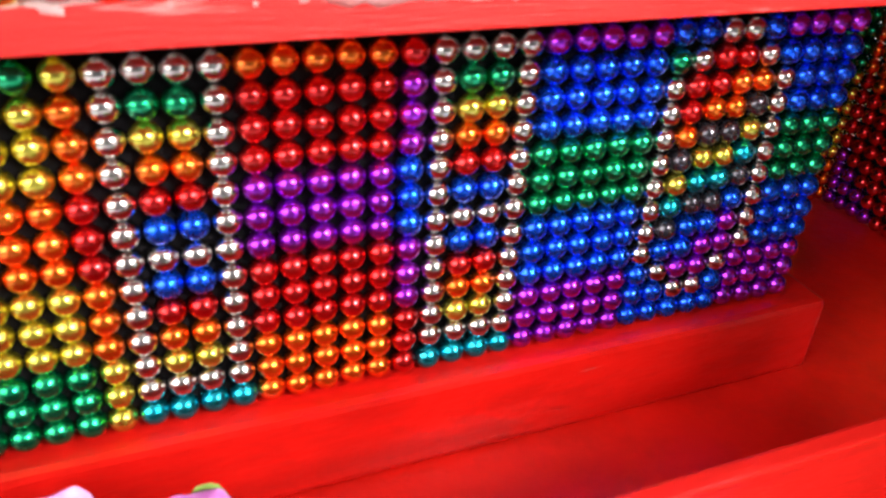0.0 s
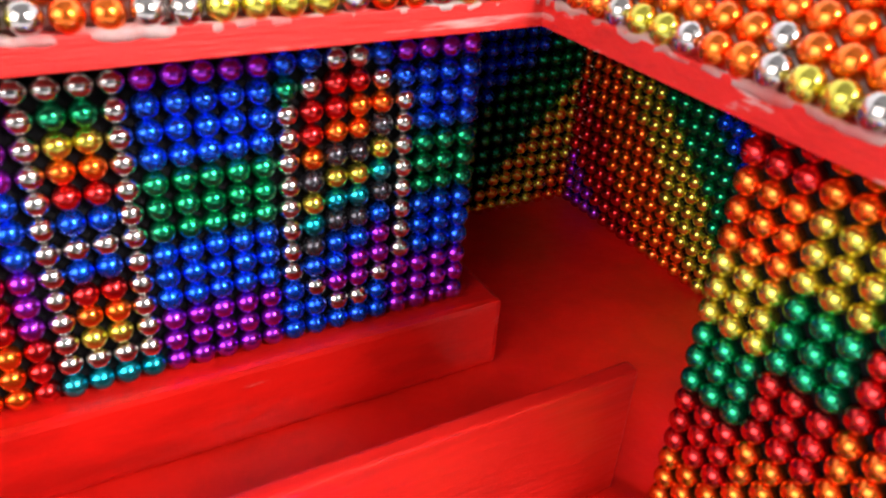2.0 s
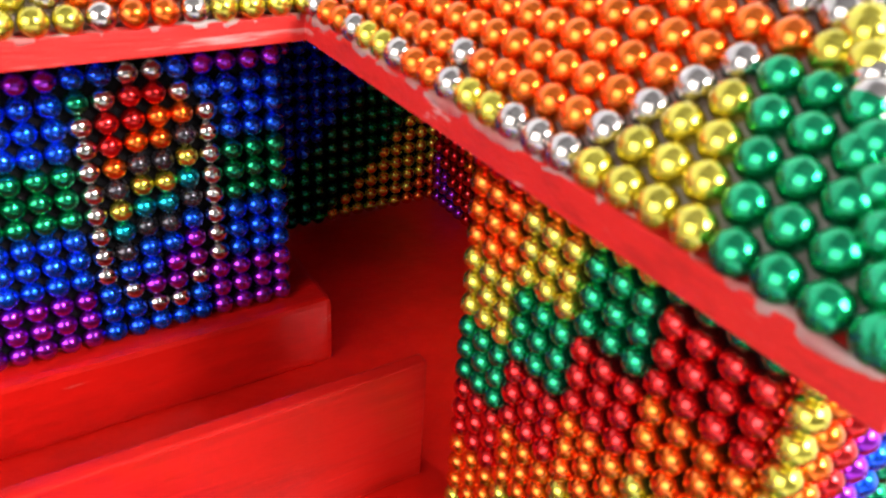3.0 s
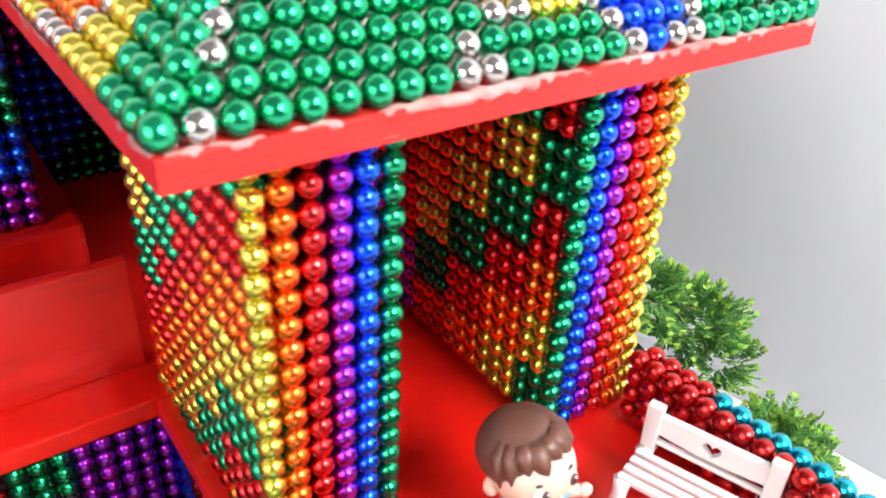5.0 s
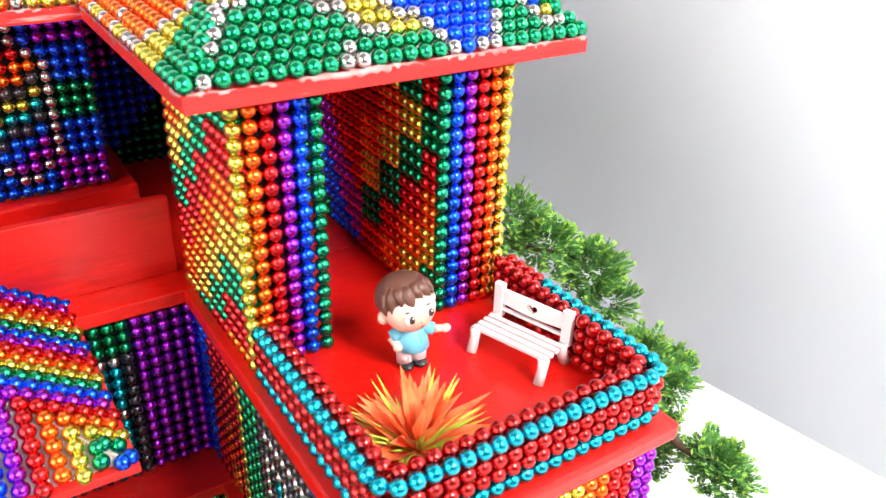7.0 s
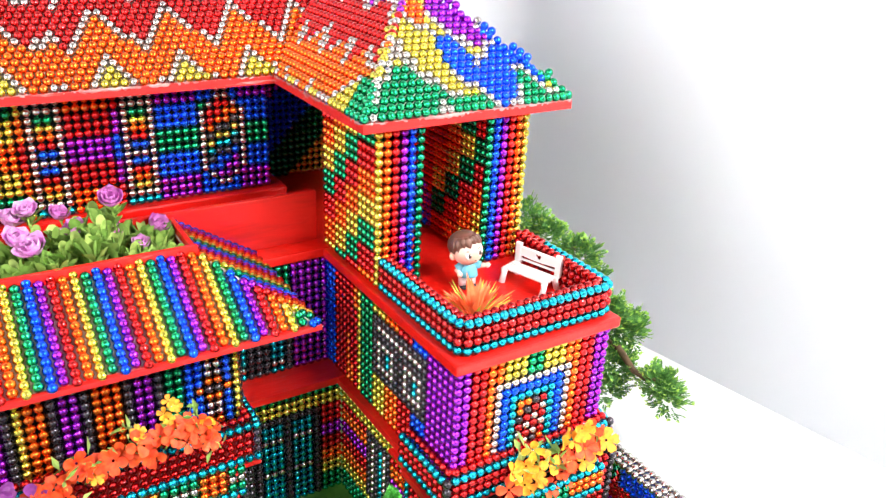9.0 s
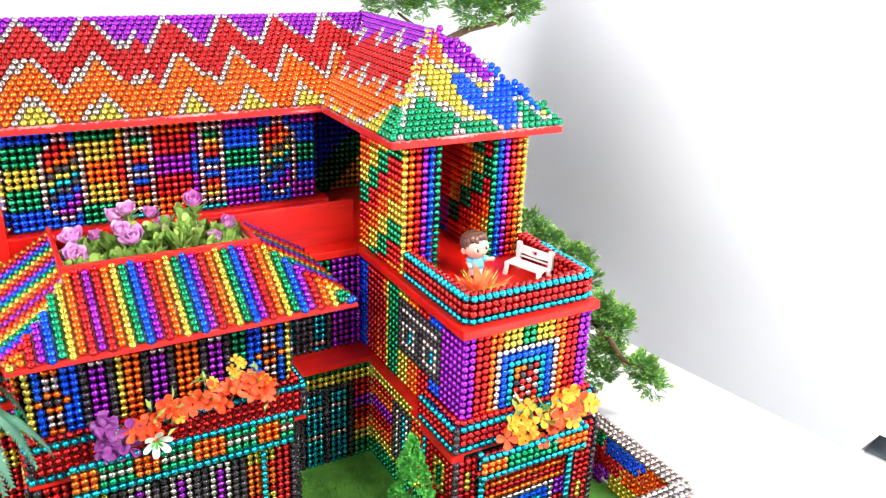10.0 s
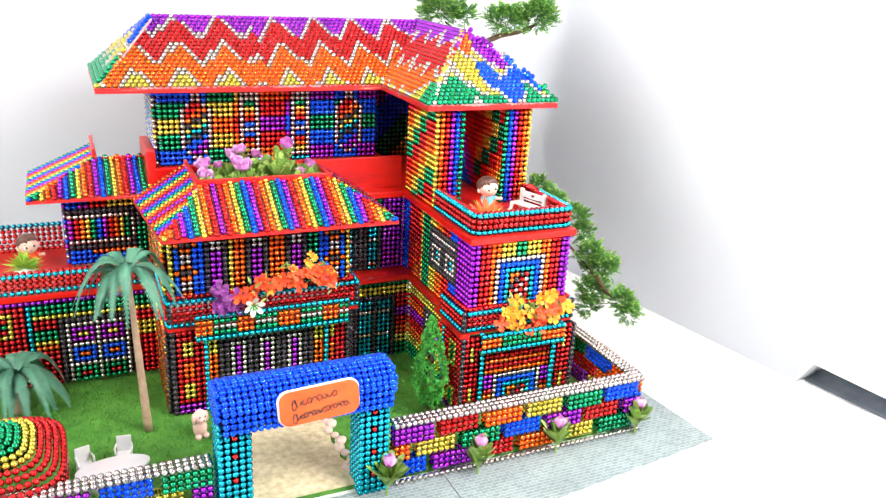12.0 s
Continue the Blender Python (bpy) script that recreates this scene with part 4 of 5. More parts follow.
# ---- ground of the model ----
g = part("grass_ground", box_bm((-0.445, -0.2780, TABLE), (0.1560, 0.075, GRASS), 0.001), GRASS_MAT, None, "green artificial grass mat round the toy house")
tagged(g, category="grass", kind="structure")
rng = random.Random(5)
spots = []
for _ in range(22000):
    x, y = rng.uniform(-0.43, 0.15), rng.uniform(-0.272, -0.03)
    if -0.19 < x < -0.105 and y < -0.165:
        continue
    if x < -0.225 or (-0.225 < x < -0.06 and y < -0.138) or (-0.06 < x < 0.005 and y < -0.095) or (x >= 0.005 and y < -0.225):
        spots.append((V((x, y, GRASS - 0.0003)), V((rng.gauss(0, 0.5), rng.gauss(0, 0.5), 1)), any_way(rng), rng.uniform(0.0022, 0.0048), 0.0007))
tagged(leaves("grass", spots, GRASS_BLADE, None, "short artificial grass blades on the green mat"), category="grass", kind="stuff")

loop = []
for k in range(28):
    a = k / 28
    p = V((-0.1900, -0.2780, GRASS + 0.0010)).lerp(V((-0.1050, -0.2780, GRASS + 0.0010)), min(a * 4, 1)) if a < 0.25 else None
    if p is None:
        b = (a - 0.25) / 0.75
        if b < 0.4:
            p = V((-0.1085 + rng.uniform(-0.003, 0.003), -0.2780 + b / 0.4 * 0.100, GRASS + 0.0010))
        elif b < 0.6:
            p = V((-0.1050 - (b - 0.4) / 0.2 * 0.068, -0.176 + rng.uniform(-0.003, 0.003), GRASS + 0.0010))
        else:
            p = V((-0.1740 - 0.016 * (b - 0.6) / 0.4 + rng.uniform(-0.002, 0.002), -0.178 - (b - 0.6) / 0.4 * 0.098, GRASS + 0.0010))
    loop.append(p)
tagged(part("sand_path", prism_bm(loop, (0, 0, -0.0022)), SAND, None, "pale sandy garden path behind the gate"), category="path", kind="structure")
for k in range(10):
    bm = bmesh.new()
    bmesh.ops.create_icosphere(bm, subdivisions=2, radius=0.0044 + 0.0010 * math.sin(k * 1.7))
    for v in bm.verts:
        v.co *= 1 + 0.22 * noise.noise(v.co * 700 + V((k, 0, 0)))
        v.co.z *= 0.75
    x = -0.1062 + 0.0030 * math.sin(k * 2.1)
    y = -0.184 - k * 0.0092
    ob = part("stone", bm, STONE, None, "small pale pink pebble beside the sandy path", True)
    ob.location = (x, y, GRASS + 0.0022)
    tagged(ob, category="stone", group="stones along the path")

pv = part("pavement", prism_bm([(-0.0372, -0.2830, TABLE + 0.0012), (-0.0372, -0.3545, TABLE + 0.0012), (0.2135, -0.3215, TABLE + 0.0012), (0.2055, -0.2290, TABLE + 0.0012), (0.1570, -0.2300, TABLE + 0.0012), (0.1570, -0.2830, TABLE + 0.0012)], (0, 0, -0.0012)), PAVING, None, "grey printed paving card in front of the fence")
tagged(pv, category="pavement", kind="structure")
pv = part("pavement", prism_bm([(-0.4400, -0.2830, TABLE + 0.0012), (-0.4400, -0.400, TABLE + 0.0012), (-0.0385, -0.3545, TABLE + 0.0012), (-0.0385, -0.2830, TABLE + 0.0012)], (0, 0, -0.0012)), PAVING, None, "grey printed paving card in front of the gate")
tagged(pv, category="pavement", kind="structure")

# ---- fence of ball bricks ----
FZ = -0.2552


def fence(name, start, way, out, n, colours, near, label):
    """Bricks of 7 x 3 balls in three courses under a silver cap; way: along, out: to the outside."""
    f = empty(name, label, "fence")
    start, way, out = V(start), V(way).normalized() * D, V(out).normalized() * D
    foot = new("foot_row")
    foot.parent = f
    beads(foot, [(start + way * i + out * 0.9, "S") for i in range(n)], min(n, 40))
    cap = new("cap")
    cap.parent = f
    tagged(cap, "flat cap of silver balls")
    beads(cap, [(start + way * i - out * (k - 0.3) + Z * 0.0498, "S") for k in range(3) for i in range(n)], min(3 * n, 150))
    for course in range(3):
        offset = (0, 4, 7)[course]
        for b in range(-1, n // 8 + 2):
            code = colours[course][(b - (course == 0)) % len(colours[course])]
            cells = [i for i in range(b * 8 + offset - 8, b * 8 + offset - 1) if 0 <= i < n]
            if not cells:
                continue
            br = new("brick")
            br.parent = f
            push = out * 0.35 * ((b + course) % 2)
            spots = [(start + way * i + Z * (0.0052 + D * (r + 3 * (2 - course)) * 0.985) + push, code) for i in cells for r in range(3)]
            beads(br, spots + [(q - out * 1.5, c) for q, c in spots], len(spots) if near > 0 else 0)
            near -= len(spots)
    return f


fence("fence", (-0.0790, -0.2815, FZ), X, -Y, 48, ("PROYGBR", "OYGBPRP", "BPROYGP"), 340, "low garden fence of coloured ball bricks under a silver cap")
fence("fence", (0.1580, -0.2765, FZ), Y, X, 40, ("OBGRYP", "BORGPY", "GYPBRO"), 0, "low side fence of coloured ball bricks under a silver cap")
fence("fence", (-0.2200, -0.2815, FZ), -X, -Y, 44, ("GBPROY", "PYRGBO", "RGOBYP"), 60, "low garden fence of coloured ball bricks under a silver cap")

# ---- gate ----
gate = empty("garden_gate", "blue and teal ball garden gate with an orange name board", "gate")
for x0 in (-0.2130, -0.1090):
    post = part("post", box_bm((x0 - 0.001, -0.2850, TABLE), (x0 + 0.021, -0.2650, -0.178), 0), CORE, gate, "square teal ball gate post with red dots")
    spots = []
    for j in range(17):
        z = TABLE + 0.0025 + j * D
        for i in range(5):
            spots.append((V((x0 + i * D, -0.2870, z)), "R" if i == 2 and j in (3, 7, 11, 14) else "T"))
        for i in range(1, 5):
            spots.append((V((x0 + 0.020, -0.2870 + i * D, z)), "T"))
            spots.append((V((x0, -0.2870 + i * D, z)), "T"))
    beads(post, spots, 230)
ends = [-0.2140 + i * 0.00485 for i in range(28)]
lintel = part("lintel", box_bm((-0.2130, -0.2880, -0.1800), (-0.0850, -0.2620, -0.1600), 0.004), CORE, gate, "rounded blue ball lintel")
spots = []
for k in range(18):
    yy, zz = -0.2730 - 0.0185 * math.cos(max(0, min(math.pi, math.pi * (k - 3) / 12))), -0.1635 + 0.0135 * math.sin(max(0, min(math.pi, math.pi * (k - 3) / 12)))
    if k < 3:
        yy, zz = -0.2915, -0.1635 - (3 - k) * D
    for x in ends[1:-1]:
        spots.append((V((x + (k % 2) * 0.0005, yy, zz)), "B"))
for x in (ends[0], ends[-1]):
    for k in range(-3, 4):
        for m in range(-3, 4):
            if k * k + 1.8 * m * m < 13 and m > -3:
                spots.append((V((x + (0.001 if x < -0.1 else -0.001), -0.2730 + k * D, -0.1630 + m * D)), "B"))
beads(lintel, spots, 300, "", True)
# orange name board with a white rim and hand-written lines, kept as plain strokes
bm = bmesh.new()
loop = []
for cx, cz, a0 in ((0.0215, 0.0055, 0), (-0.0215, 0.0055, 90), (-0.0215, -0.0055, 180), (0.0215, -0.0055, 270)):
    loop += [V((cx + 0.0075 * math.cos(radians(a0 + 18 * k)), 0, cz + 0.0075 * math.sin(radians(a0 + 18 * k)))) for k in range(6)]
sign = part("name_board", prism_bm(loop, (0, 0.0012, 0), 0.0003), SIGN_PAPER, gate, "oval orange name board with dark writing")
sign.matrix_local = pose(-0.1440, -0.2968, -0.1640, -4, -3, 0)
rim = part("board_rim", prism_bm([V((p.x * 1.035, 0, p.z * 1.06)) for p in loop], (0, 0.0012, 0), 0.0003), WHITE_PLASTIC, sign)
rim.location = (-0.0004, 0.0014, 0.0004)
for row_z, x0, n, tall in ((0.0050, -0.0205, 6, 0.0048), (-0.0054, -0.0205, 10, 0.0044)):
    for k in range(n):
        x = x0 + k * (0.0058 if n == 6 else 0.0042)
        hgt = tall * (1.25 if k == 0 else 0.72 + 0.30 * (k * 7 % 3) / 2)
        pts = [V((x + 0.0040 * s / 16 + 0.0011 * math.sin(s * 0.8 + k), -0.0003, row_z + x * 0.10 + hgt * (0.45 + 0.25 * (k % 3 == 0)) * math.sin(s * 0.62 + k * 2.3))) for s in range(17)]
        part("pen_stroke", tube_bm(pts, [0.00036] * 17, 5), INK, sign)

# ---- trees ----


def clump(centre, size, count, rng, length=0.010):
    """Flat feathery sprays in an uneven cushion: the inner leaves and the bright tips."""
    inside, tips = [], []
    for _ in range(count):
        d = any_way(rng, 0.35)
        r = rng.uniform(0.15, 1.0) ** 0.6
        p = V(centre) + V((d.x * size[0], d.y * size[1], d.z * size[2])) * r * (0.75 + 0.5 * noise.noise(d * 3 + V(centre) * 50))
        way = (V((d.x, d.y, d.z * 0.6)) + any_way(rng) * 0.45 + Z * 0.30).normalized()
        side = way.cross(Z + any_way(rng) * 0.6).normalized()
        length_ = length * rng.uniform(0.75, 1.15)
        for k in range(5):
            q = 0.12 + 0.19 * k
            at = p + way * length_ * q
            for turn in (-1, 1):
                w = way * 0.75 + side * turn * (0.85 - 0.35 * q) + any_way(rng) * 0.15
                (tips if k > 3 else inside).append((at, w, side, length_ * (0.52 - 0.24 * q), length * 0.17))
        tips.append((p + way * length_ * 0.85, way, side, length_ * 0.32, length * 0.18))
    return inside, tips


bonsai = empty("bonsai_tree", "artificial bonsai pine with bright green needle cushions behind the house", "tree")
trunk = [(0.155, 0.085, TABLE), (0.160, 0.080, -0.18), (0.150, 0.070, -0.10), (0.158, 0.060, -0.03), (0.148, 0.045, 0.015), (0.146, 0.042, 0.028), (0.148, 0.042, 0.036)]
part("trunk", tube_bm(trunk, [0.011, 0.009, 0.008, 0.007, 0.0055, 0.0045, 0.002], 10), BARK, bonsai, "crooked brown trunk", True)
limbs = [
    [(0.146, 0.042, 0.028), (0.142, 0.040, 0.050), (0.160, 0.034, 0.059), (0.180, 0.030, 0.063), (0.200, 0.026, 0.072)],
    [(0.148, 0.042, 0.030), (0.128, 0.055, 0.052), (0.104, 0.062, 0.070)],
    [(0.150, 0.070, -0.10), (0.175, 0.00, -0.125), (0.190, -0.06, -0.135), (0.195, -0.11, -0.155), (0.200, -0.145, -0.172)],
    [(0.200, -0.140, -0.168), (0.200, -0.158, -0.178), (0.203, -0.168, -0.180), (0.210, -0.172, -0.180)],
    [(0.175, 0.00, -0.125), (0.182, -0.05, -0.118), (0.200, -0.085, -0.115)],
    [(0.182, -0.05, -0.118), (0.178, -0.07, -0.10), (0.173, -0.077, -0.092)],
]
for n, li in enumerate(limbs):
    fat = 1.6 if n == 0 else 1.0
    part("limb", tube_bm(li, [fat * (0.0027 - 0.0016 * k / (len(li) - 1)) for k in range(len(li))], 7), BARK, bonsai, "", True)
CLUMPS = [
    ((0.094, 0.058, 0.083), (0.030, 0.020, 0.021), 300), ((0.122, 0.050, 0.078), (0.016, 0.014, 0.012), 80), ((0.164, 0.034, 0.076), (0.026, 0.018, 0.016), 240), ((0.202, 0.028, 0.081), (0.026, 0.017, 0.019), 270),
    ((0.166, -0.066, -0.090), (0.014, 0.016, 0.012), 80), ((0.174, -0.080, -0.102), (0.015, 0.016, 0.013), 100), ((0.200, -0.088, -0.119), (0.016, 0.017, 0.014), 110), ((0.206, -0.098, -0.134), (0.012, 0.013, 0.010), 60),
    ((0.198, -0.130, -0.147), (0.017, 0.016, 0.011), 100), ((0.216, -0.130, -0.163), (0.017, 0.016, 0.013), 120), ((0.199, -0.138, -0.184), (0.017, 0.015, 0.015), 140), ((0.206, -0.128, -0.162), (0.013, 0.014, 0.010), 60), ((0.193, -0.142, -0.201), (0.013, 0.010, 0.012), 70),
    ((0.212, -0.172, -0.184), (0.012, 0.012, 0.011), 80), ((0.218, -0.176, -0.196), (0.012, 0.010, 0.011), 70),
]
for c, s, n in CLUMPS:
    inside, tips = clump(c, [q * 1.05 for q in s], int(n * 1.5), rng, 0.0088)
    pad = leaves("needle_clump", inside, LEAF_DARK, bonsai, "cushion of green plastic needle sprays")
    leaves("tip_spray", tips, LEAF_TIP, pad, "bright yellow-green spray tips")

cyp = empty("cypress_tree", "small green artificial cypress standing on the grass", "tree")
part("trunk", tube_bm([(-0.0160, -0.2040, GRASS), (-0.0160, -0.2040, -0.225), (-0.0160, -0.2040, -0.165)], [0.0018, 0.0015, 0.0006], 7), BARK, cyp, "thin brown wire trunk", True)
spots = []
for _ in range(330):
    h = rng.random()
    r = 0.0150 * (math.sin(math.pi * min(1, (h * 0.93 + 0.07)) ** 0.72)) * rng.uniform(0.70, 1.02)
    a = rng.uniform(0, 2 * math.pi)
    p = V((-0.0160 + r * math.cos(a), -0.2040 + r * math.sin(a), -0.2410 + h * 0.084))
    for _ in range(9):
        w = V((math.cos(a), math.sin(a), 0.8)) * 0.6 + any_way(rng)
        spots.append((p + any_way(rng) * 0.0012, w, any_way(rng), rng.uniform(0.0020, 0.0036), rng.uniform(0.0020, 0.0030)))
leaves("crown", spots, LEAF_CYPRESS, cyp, "bright green leaf tufts with gaps between")


def palm(base, crown, fronds, length, rng, label):
    t = empty("palm_tree", label, "tree", "artificial palms")
    base, crown = V(base), V(crown)
    n = 14
    pts = [base.lerp(crown, k / n) for k in range(n + 1)]
    part("trunk", tube_bm(pts, [0.0036 - 0.0018 * k / n + 0.0002 * (k % 2) for k in range(n + 1)], 10), PALM_TRUNK, t, "ringed pale brown trunk", True)
    for f in range(fronds):
        a = 2 * math.pi * f / fronds + rng.uniform(-0.2, 0.2)
        rise = rng.uniform(0.55, 1.80)
        out = V((math.cos(a), math.sin(a), 0))
        L = length * rng.uniform(0.8, 1.1)
        verts, faces = [], []
        side = Z.cross(out)
        m = 34
        line = [crown + out * (L * (q - 0.18 * q * q)) + Z * (L * (rise * q - (0.52 + rise) * q * q)) for q in (k / m for k in range(m + 1))]
        for k in range(1, m + 1):
            q = k / m
            p = line[k]
            along = (p - line[k - 1]).normalized()
            reach = 0.0080 * math.sin(math.pi * (0.10 + 0.82 * q)) + 0.0012
            for hand in (-1, 1):
                way = (side * hand * 0.8 + along * 0.75 - Z * 0.35).normalized()
                wide = along * 0.0017
                i = len(verts)
                verts += [p - wide, p + wide, p + way * reach * rng.uniform(0.85, 1.1)]
                faces.append((i, i + 1, i + 2))
        for k in range(m + 1):
            verts += [line[k] + side * 0.0006, line[k] - side * 0.0006]
        base_i = len(verts) - 2 * (m + 1)
        for k in range(m):
            i = base_i + 2 * k
            faces.append((i, i + 1, i + 3, i + 2))
        raw("frond", verts, faces, LEAF_PALM, t, "")
    return t


palm((-0.2500, -0.1490, GRASS), (-0.2560, -0.1460, -0.1090), 20, 0.050, rng, "tall artificial palm with drooping blue-green fronds")
palm((-0.3500, -0.0850, GRASS), (-0.3470, -0.0850, -0.2160), 28, 0.048, rng, "short artificial palm with arching blue-green fronds")

# ---- flowers ----


def flower_bm(bm, centre, way, size, petals=5, index=0, cup=0.4):
    """A flower of rounded cupped petals."""
    centre, way = V(centre), V(way).normalized()
    q = way.to_track_quat("Z", "Y")
    for k in range(petals):
        a = 2 * math.pi * k / petals
        o = q @ V((math.cos(a), math.sin(a), 0))
        s = q @ V((-math.sin(a), math.cos(a), 0))
        ring = [(0.10, 0.08, 0.0), (0.42, 0.30, cup * 0.6), (0.78, 0.42, cup * 0.95), (1.04, 0.24, cup * 0.85)]
        rows_ = [[bm.verts.new(centre + o * size * r + s * size * w * m + way * size * (h - 0.16 * (1 - abs(m)))) for m in (-1, 0, 1)] for r, w, h in ring]
        for a_, b_ in zip(rows_, rows_[1:]):
            for m in range(2):
                f = bm.faces.new((a_[m], a_[m + 1], b_[m + 1], b_[m]))
                f.material_index = index
                f.smooth = True


def tulip_bm(bm, centre, size, rng):
    """A closed pink rose-like cup with overlapping petals."""
    for k in range(6):
        a = k * 1.05
        r = size * (0.9 if k % 2 else 0.72)
        o, s = V((math.cos(a), math.sin(a), 0)), V((-math.sin(a), math.cos(a), 0))
        prof = [(0.15, 0.35, -0.7), (0.85, 0.75, -0.25), (1.0, 0.72, 0.35), (0.72 if k % 2 else 0.5, 0.42, 0.95)]
        rows_ = [[bm.verts.new(V(centre) + o * r * (p - 0.16 * abs(m)) + s * r * w * m + Z * size * (h - 0.12 * abs(m))) for m in (-1, -0.5, 0, 0.5, 1)] for p, w, h in prof]
        for a_, b_ in zip(rows_, rows_[1:]):
            for m in range(4):
                bm.faces.new((a_[m], a_[m + 1], b_[m + 1], b_[m])).smooth = True


def rose_bm(centre, size, way, wide):
    """A rose head: a rolled heart, a cup of broad petals and an outer whorl that opens outwards."""
    bm = bmesh.new()
    q = V(way).normalized().to_track_quat("Z", "Y")
    for count, turn, reach, tall, flare in ((3, 0.4, 0.42, 0.62, -0.10), (4, 1.1, 0.74, 0.66, 0.10 * wide), (5, 0.2, 1.0, 0.50, 0.42 * wide)):
        for k in range(count):
            a = turn + 2 * math.pi * k / count
            grid = []
            for v in (0.0, 0.3, 0.6, 0.85, 1.0):
                rad = reach * (0.25 + 0.75 * math.sin(min(1.0, v * 1.35) * math.pi / 2)) + flare * max(0, v - 0.55) * 1.6
                half = (0.42 + 0.34 * math.sin(v * math.pi * 0.72)) * 2 * math.pi / count * (0.25 if v == 1.0 else 1.0)
                row = []
                for w in (-1, -0.5, 0, 0.5, 1):
                    b = a + half * w
                    h = -0.72 + v * (0.72 + tall) - 0.10 * abs(w) * v
                    row.append(bm.verts.new(V(centre) + q @ (V((math.cos(b) * rad, math.sin(b) * rad, h + 0.05 * math.sin(3 * w + k))) * size)))
                grid.append(row)
            for r0, r1 in zip(grid, grid[1:]):
                for m in range(4):
                    bm.faces.new((r0[m], r0[m + 1], r1[m + 1], r1[m])).smooth = True
    return bm


plant = empty("flower_plant", "purple-pink roses with light green leaves filling the red planter", "flowers")
ROSES = [(-0.1095, -0.0720, -0.0285, 0.0058, 0.2, 1), (-0.0850, -0.0610, -0.0515, 0.0057, 0.2, 1), (-0.1272, -0.0620, -0.0460, 0.0054, 0.4, 0), (-0.1095, -0.0640, -0.0505, 0.0058, 0.3, 1), (-0.1492, -0.0780, -0.0458, 0.0064, 1.0, 0),
         (-0.1548, -0.0720, -0.0425, 0.0058, 0.8, 0), (-0.1820, -0.0610, -0.0465, 0.0064, 0.8, 0), (-0.1832, -0.0760, -0.0530, 0.0064, 0.8, 0), (-0.1466, -0.0445, -0.0388, 0.0052, 0.9, 0), (-0.1542, -0.0440, -0.0428, 0.0056, 1.0, 0),
         (-0.1315, -0.0435, -0.0438, 0.0048, 0.6, 1), (-0.1688, -0.0610, -0.0480, 0.0042, 0.3, 1), (-0.0985, -0.0780, -0.0535, 0.0044, 0.3, 0)]
r6 = random.Random(63)
for x, y, z, r, wide, deep in ROSES:
    way = (r6.uniform(-0.5, 0.5), r6.uniform(-0.9, -0.1), 1.0)
    part("rose", rose_bm((x, y, z), r, way, wide), PINK_DEEP if deep else PINK_PETAL, plant, "deep purple-pink rose head" if deep else "pale purple-pink rose head")
    part("stem", tube_bm([(x, y, z - r * 0.6), (x + 0.001, min(y, -0.0560), max((z - 0.069) / 2, -0.0490) if y > -0.0560 else (z - 0.069) / 2), (x + 0.002, min(y, -0.0570), -0.0690)], [0.0006] * 3, 6), LEAF_LIGHT, plant)


def spoon_leaves(name, spots, mat, parent, label):
    """Blunt rounded leaves, cupped along the middle: spots of (base, way, side, length, width)."""
    verts, faces = [], []
    shape = ((0.0, 0.10), (0.30, 0.34), (0.60, 0.50), (0.82, 0.46), (0.96, 0.26), (1.0, 0.06))
    for base, way, side, length, width in spots:
        way, side = V(way).normalized(), V(side)
        side = (side - way * side.dot(way)).normalized()
        lift = way.cross(side)
        n = len(verts)
        for s, w in shape:
            mid = base + way * length * s + lift * width * 0.5 * s * s
            verts += [mid + side * width * w + lift * width * w * 0.4, mid, mid - side * width * w + lift * width * w * 0.4]
        for k in range(len(shape) - 1):
            i = n + 3 * k
            faces += [(i, i + 1, i + 4, i + 3), (i + 1, i + 2, i + 5, i + 4)]
    return raw(name, verts, faces, mat, parent, label, True)


def crown_height(x, y):
    """Top of the planter's foliage: a low left half, a rise in the middle and a low right end."""
    t = -0.0622 + 0.0085 * math.exp(-((x + 0.135) / 0.026) ** 2) + 0.0120 * math.exp(-((x + 0.117) / 0.009) ** 2)
    return t - 0.0040 * max(0.0, (-0.062 - y) / 0.03)


r5 = random.Random(21)
for k in range(46):
    x = -0.1860 + 0.1040 * (k % 23) / 22 + r5.uniform(-0.003, 0.003)
    y = (-0.087 if k < 23 else -0.066) + r5.uniform(-0.005, 0.008)
    top = crown_height(x, y) + r5.uniform(-0.003, 0.001)
    spots = []
    for z, count in ((-0.066, 6), ((top - 0.066) / 2, 7), (top, 7)):
        for m in range(count):
            a = 2 * math.pi * m / count + r5.uniform(-0.4, 0.4)
            e = r5.uniform(0.40, 1.30)
            way = V((math.cos(a) * math.cos(e), math.sin(a) * math.cos(e), math.sin(e)))
            spots.append((V((x, y, z)) + way * 0.001, way, V((-math.sin(a), math.cos(a), 0)), r5.uniform(0.0080, 0.0135), r5.uniform(0.0044, 0.0062)))
    part("stem", tube_bm([(x, y, -0.069), (x, y, top + 0.001)], [0.0009, 0.0007], 6), LEAF_LIGHT, plant)
    spoon_leaves("leaf_spray", spots, LEAF_LIGHT, plant, "light green blunt oval leaves")
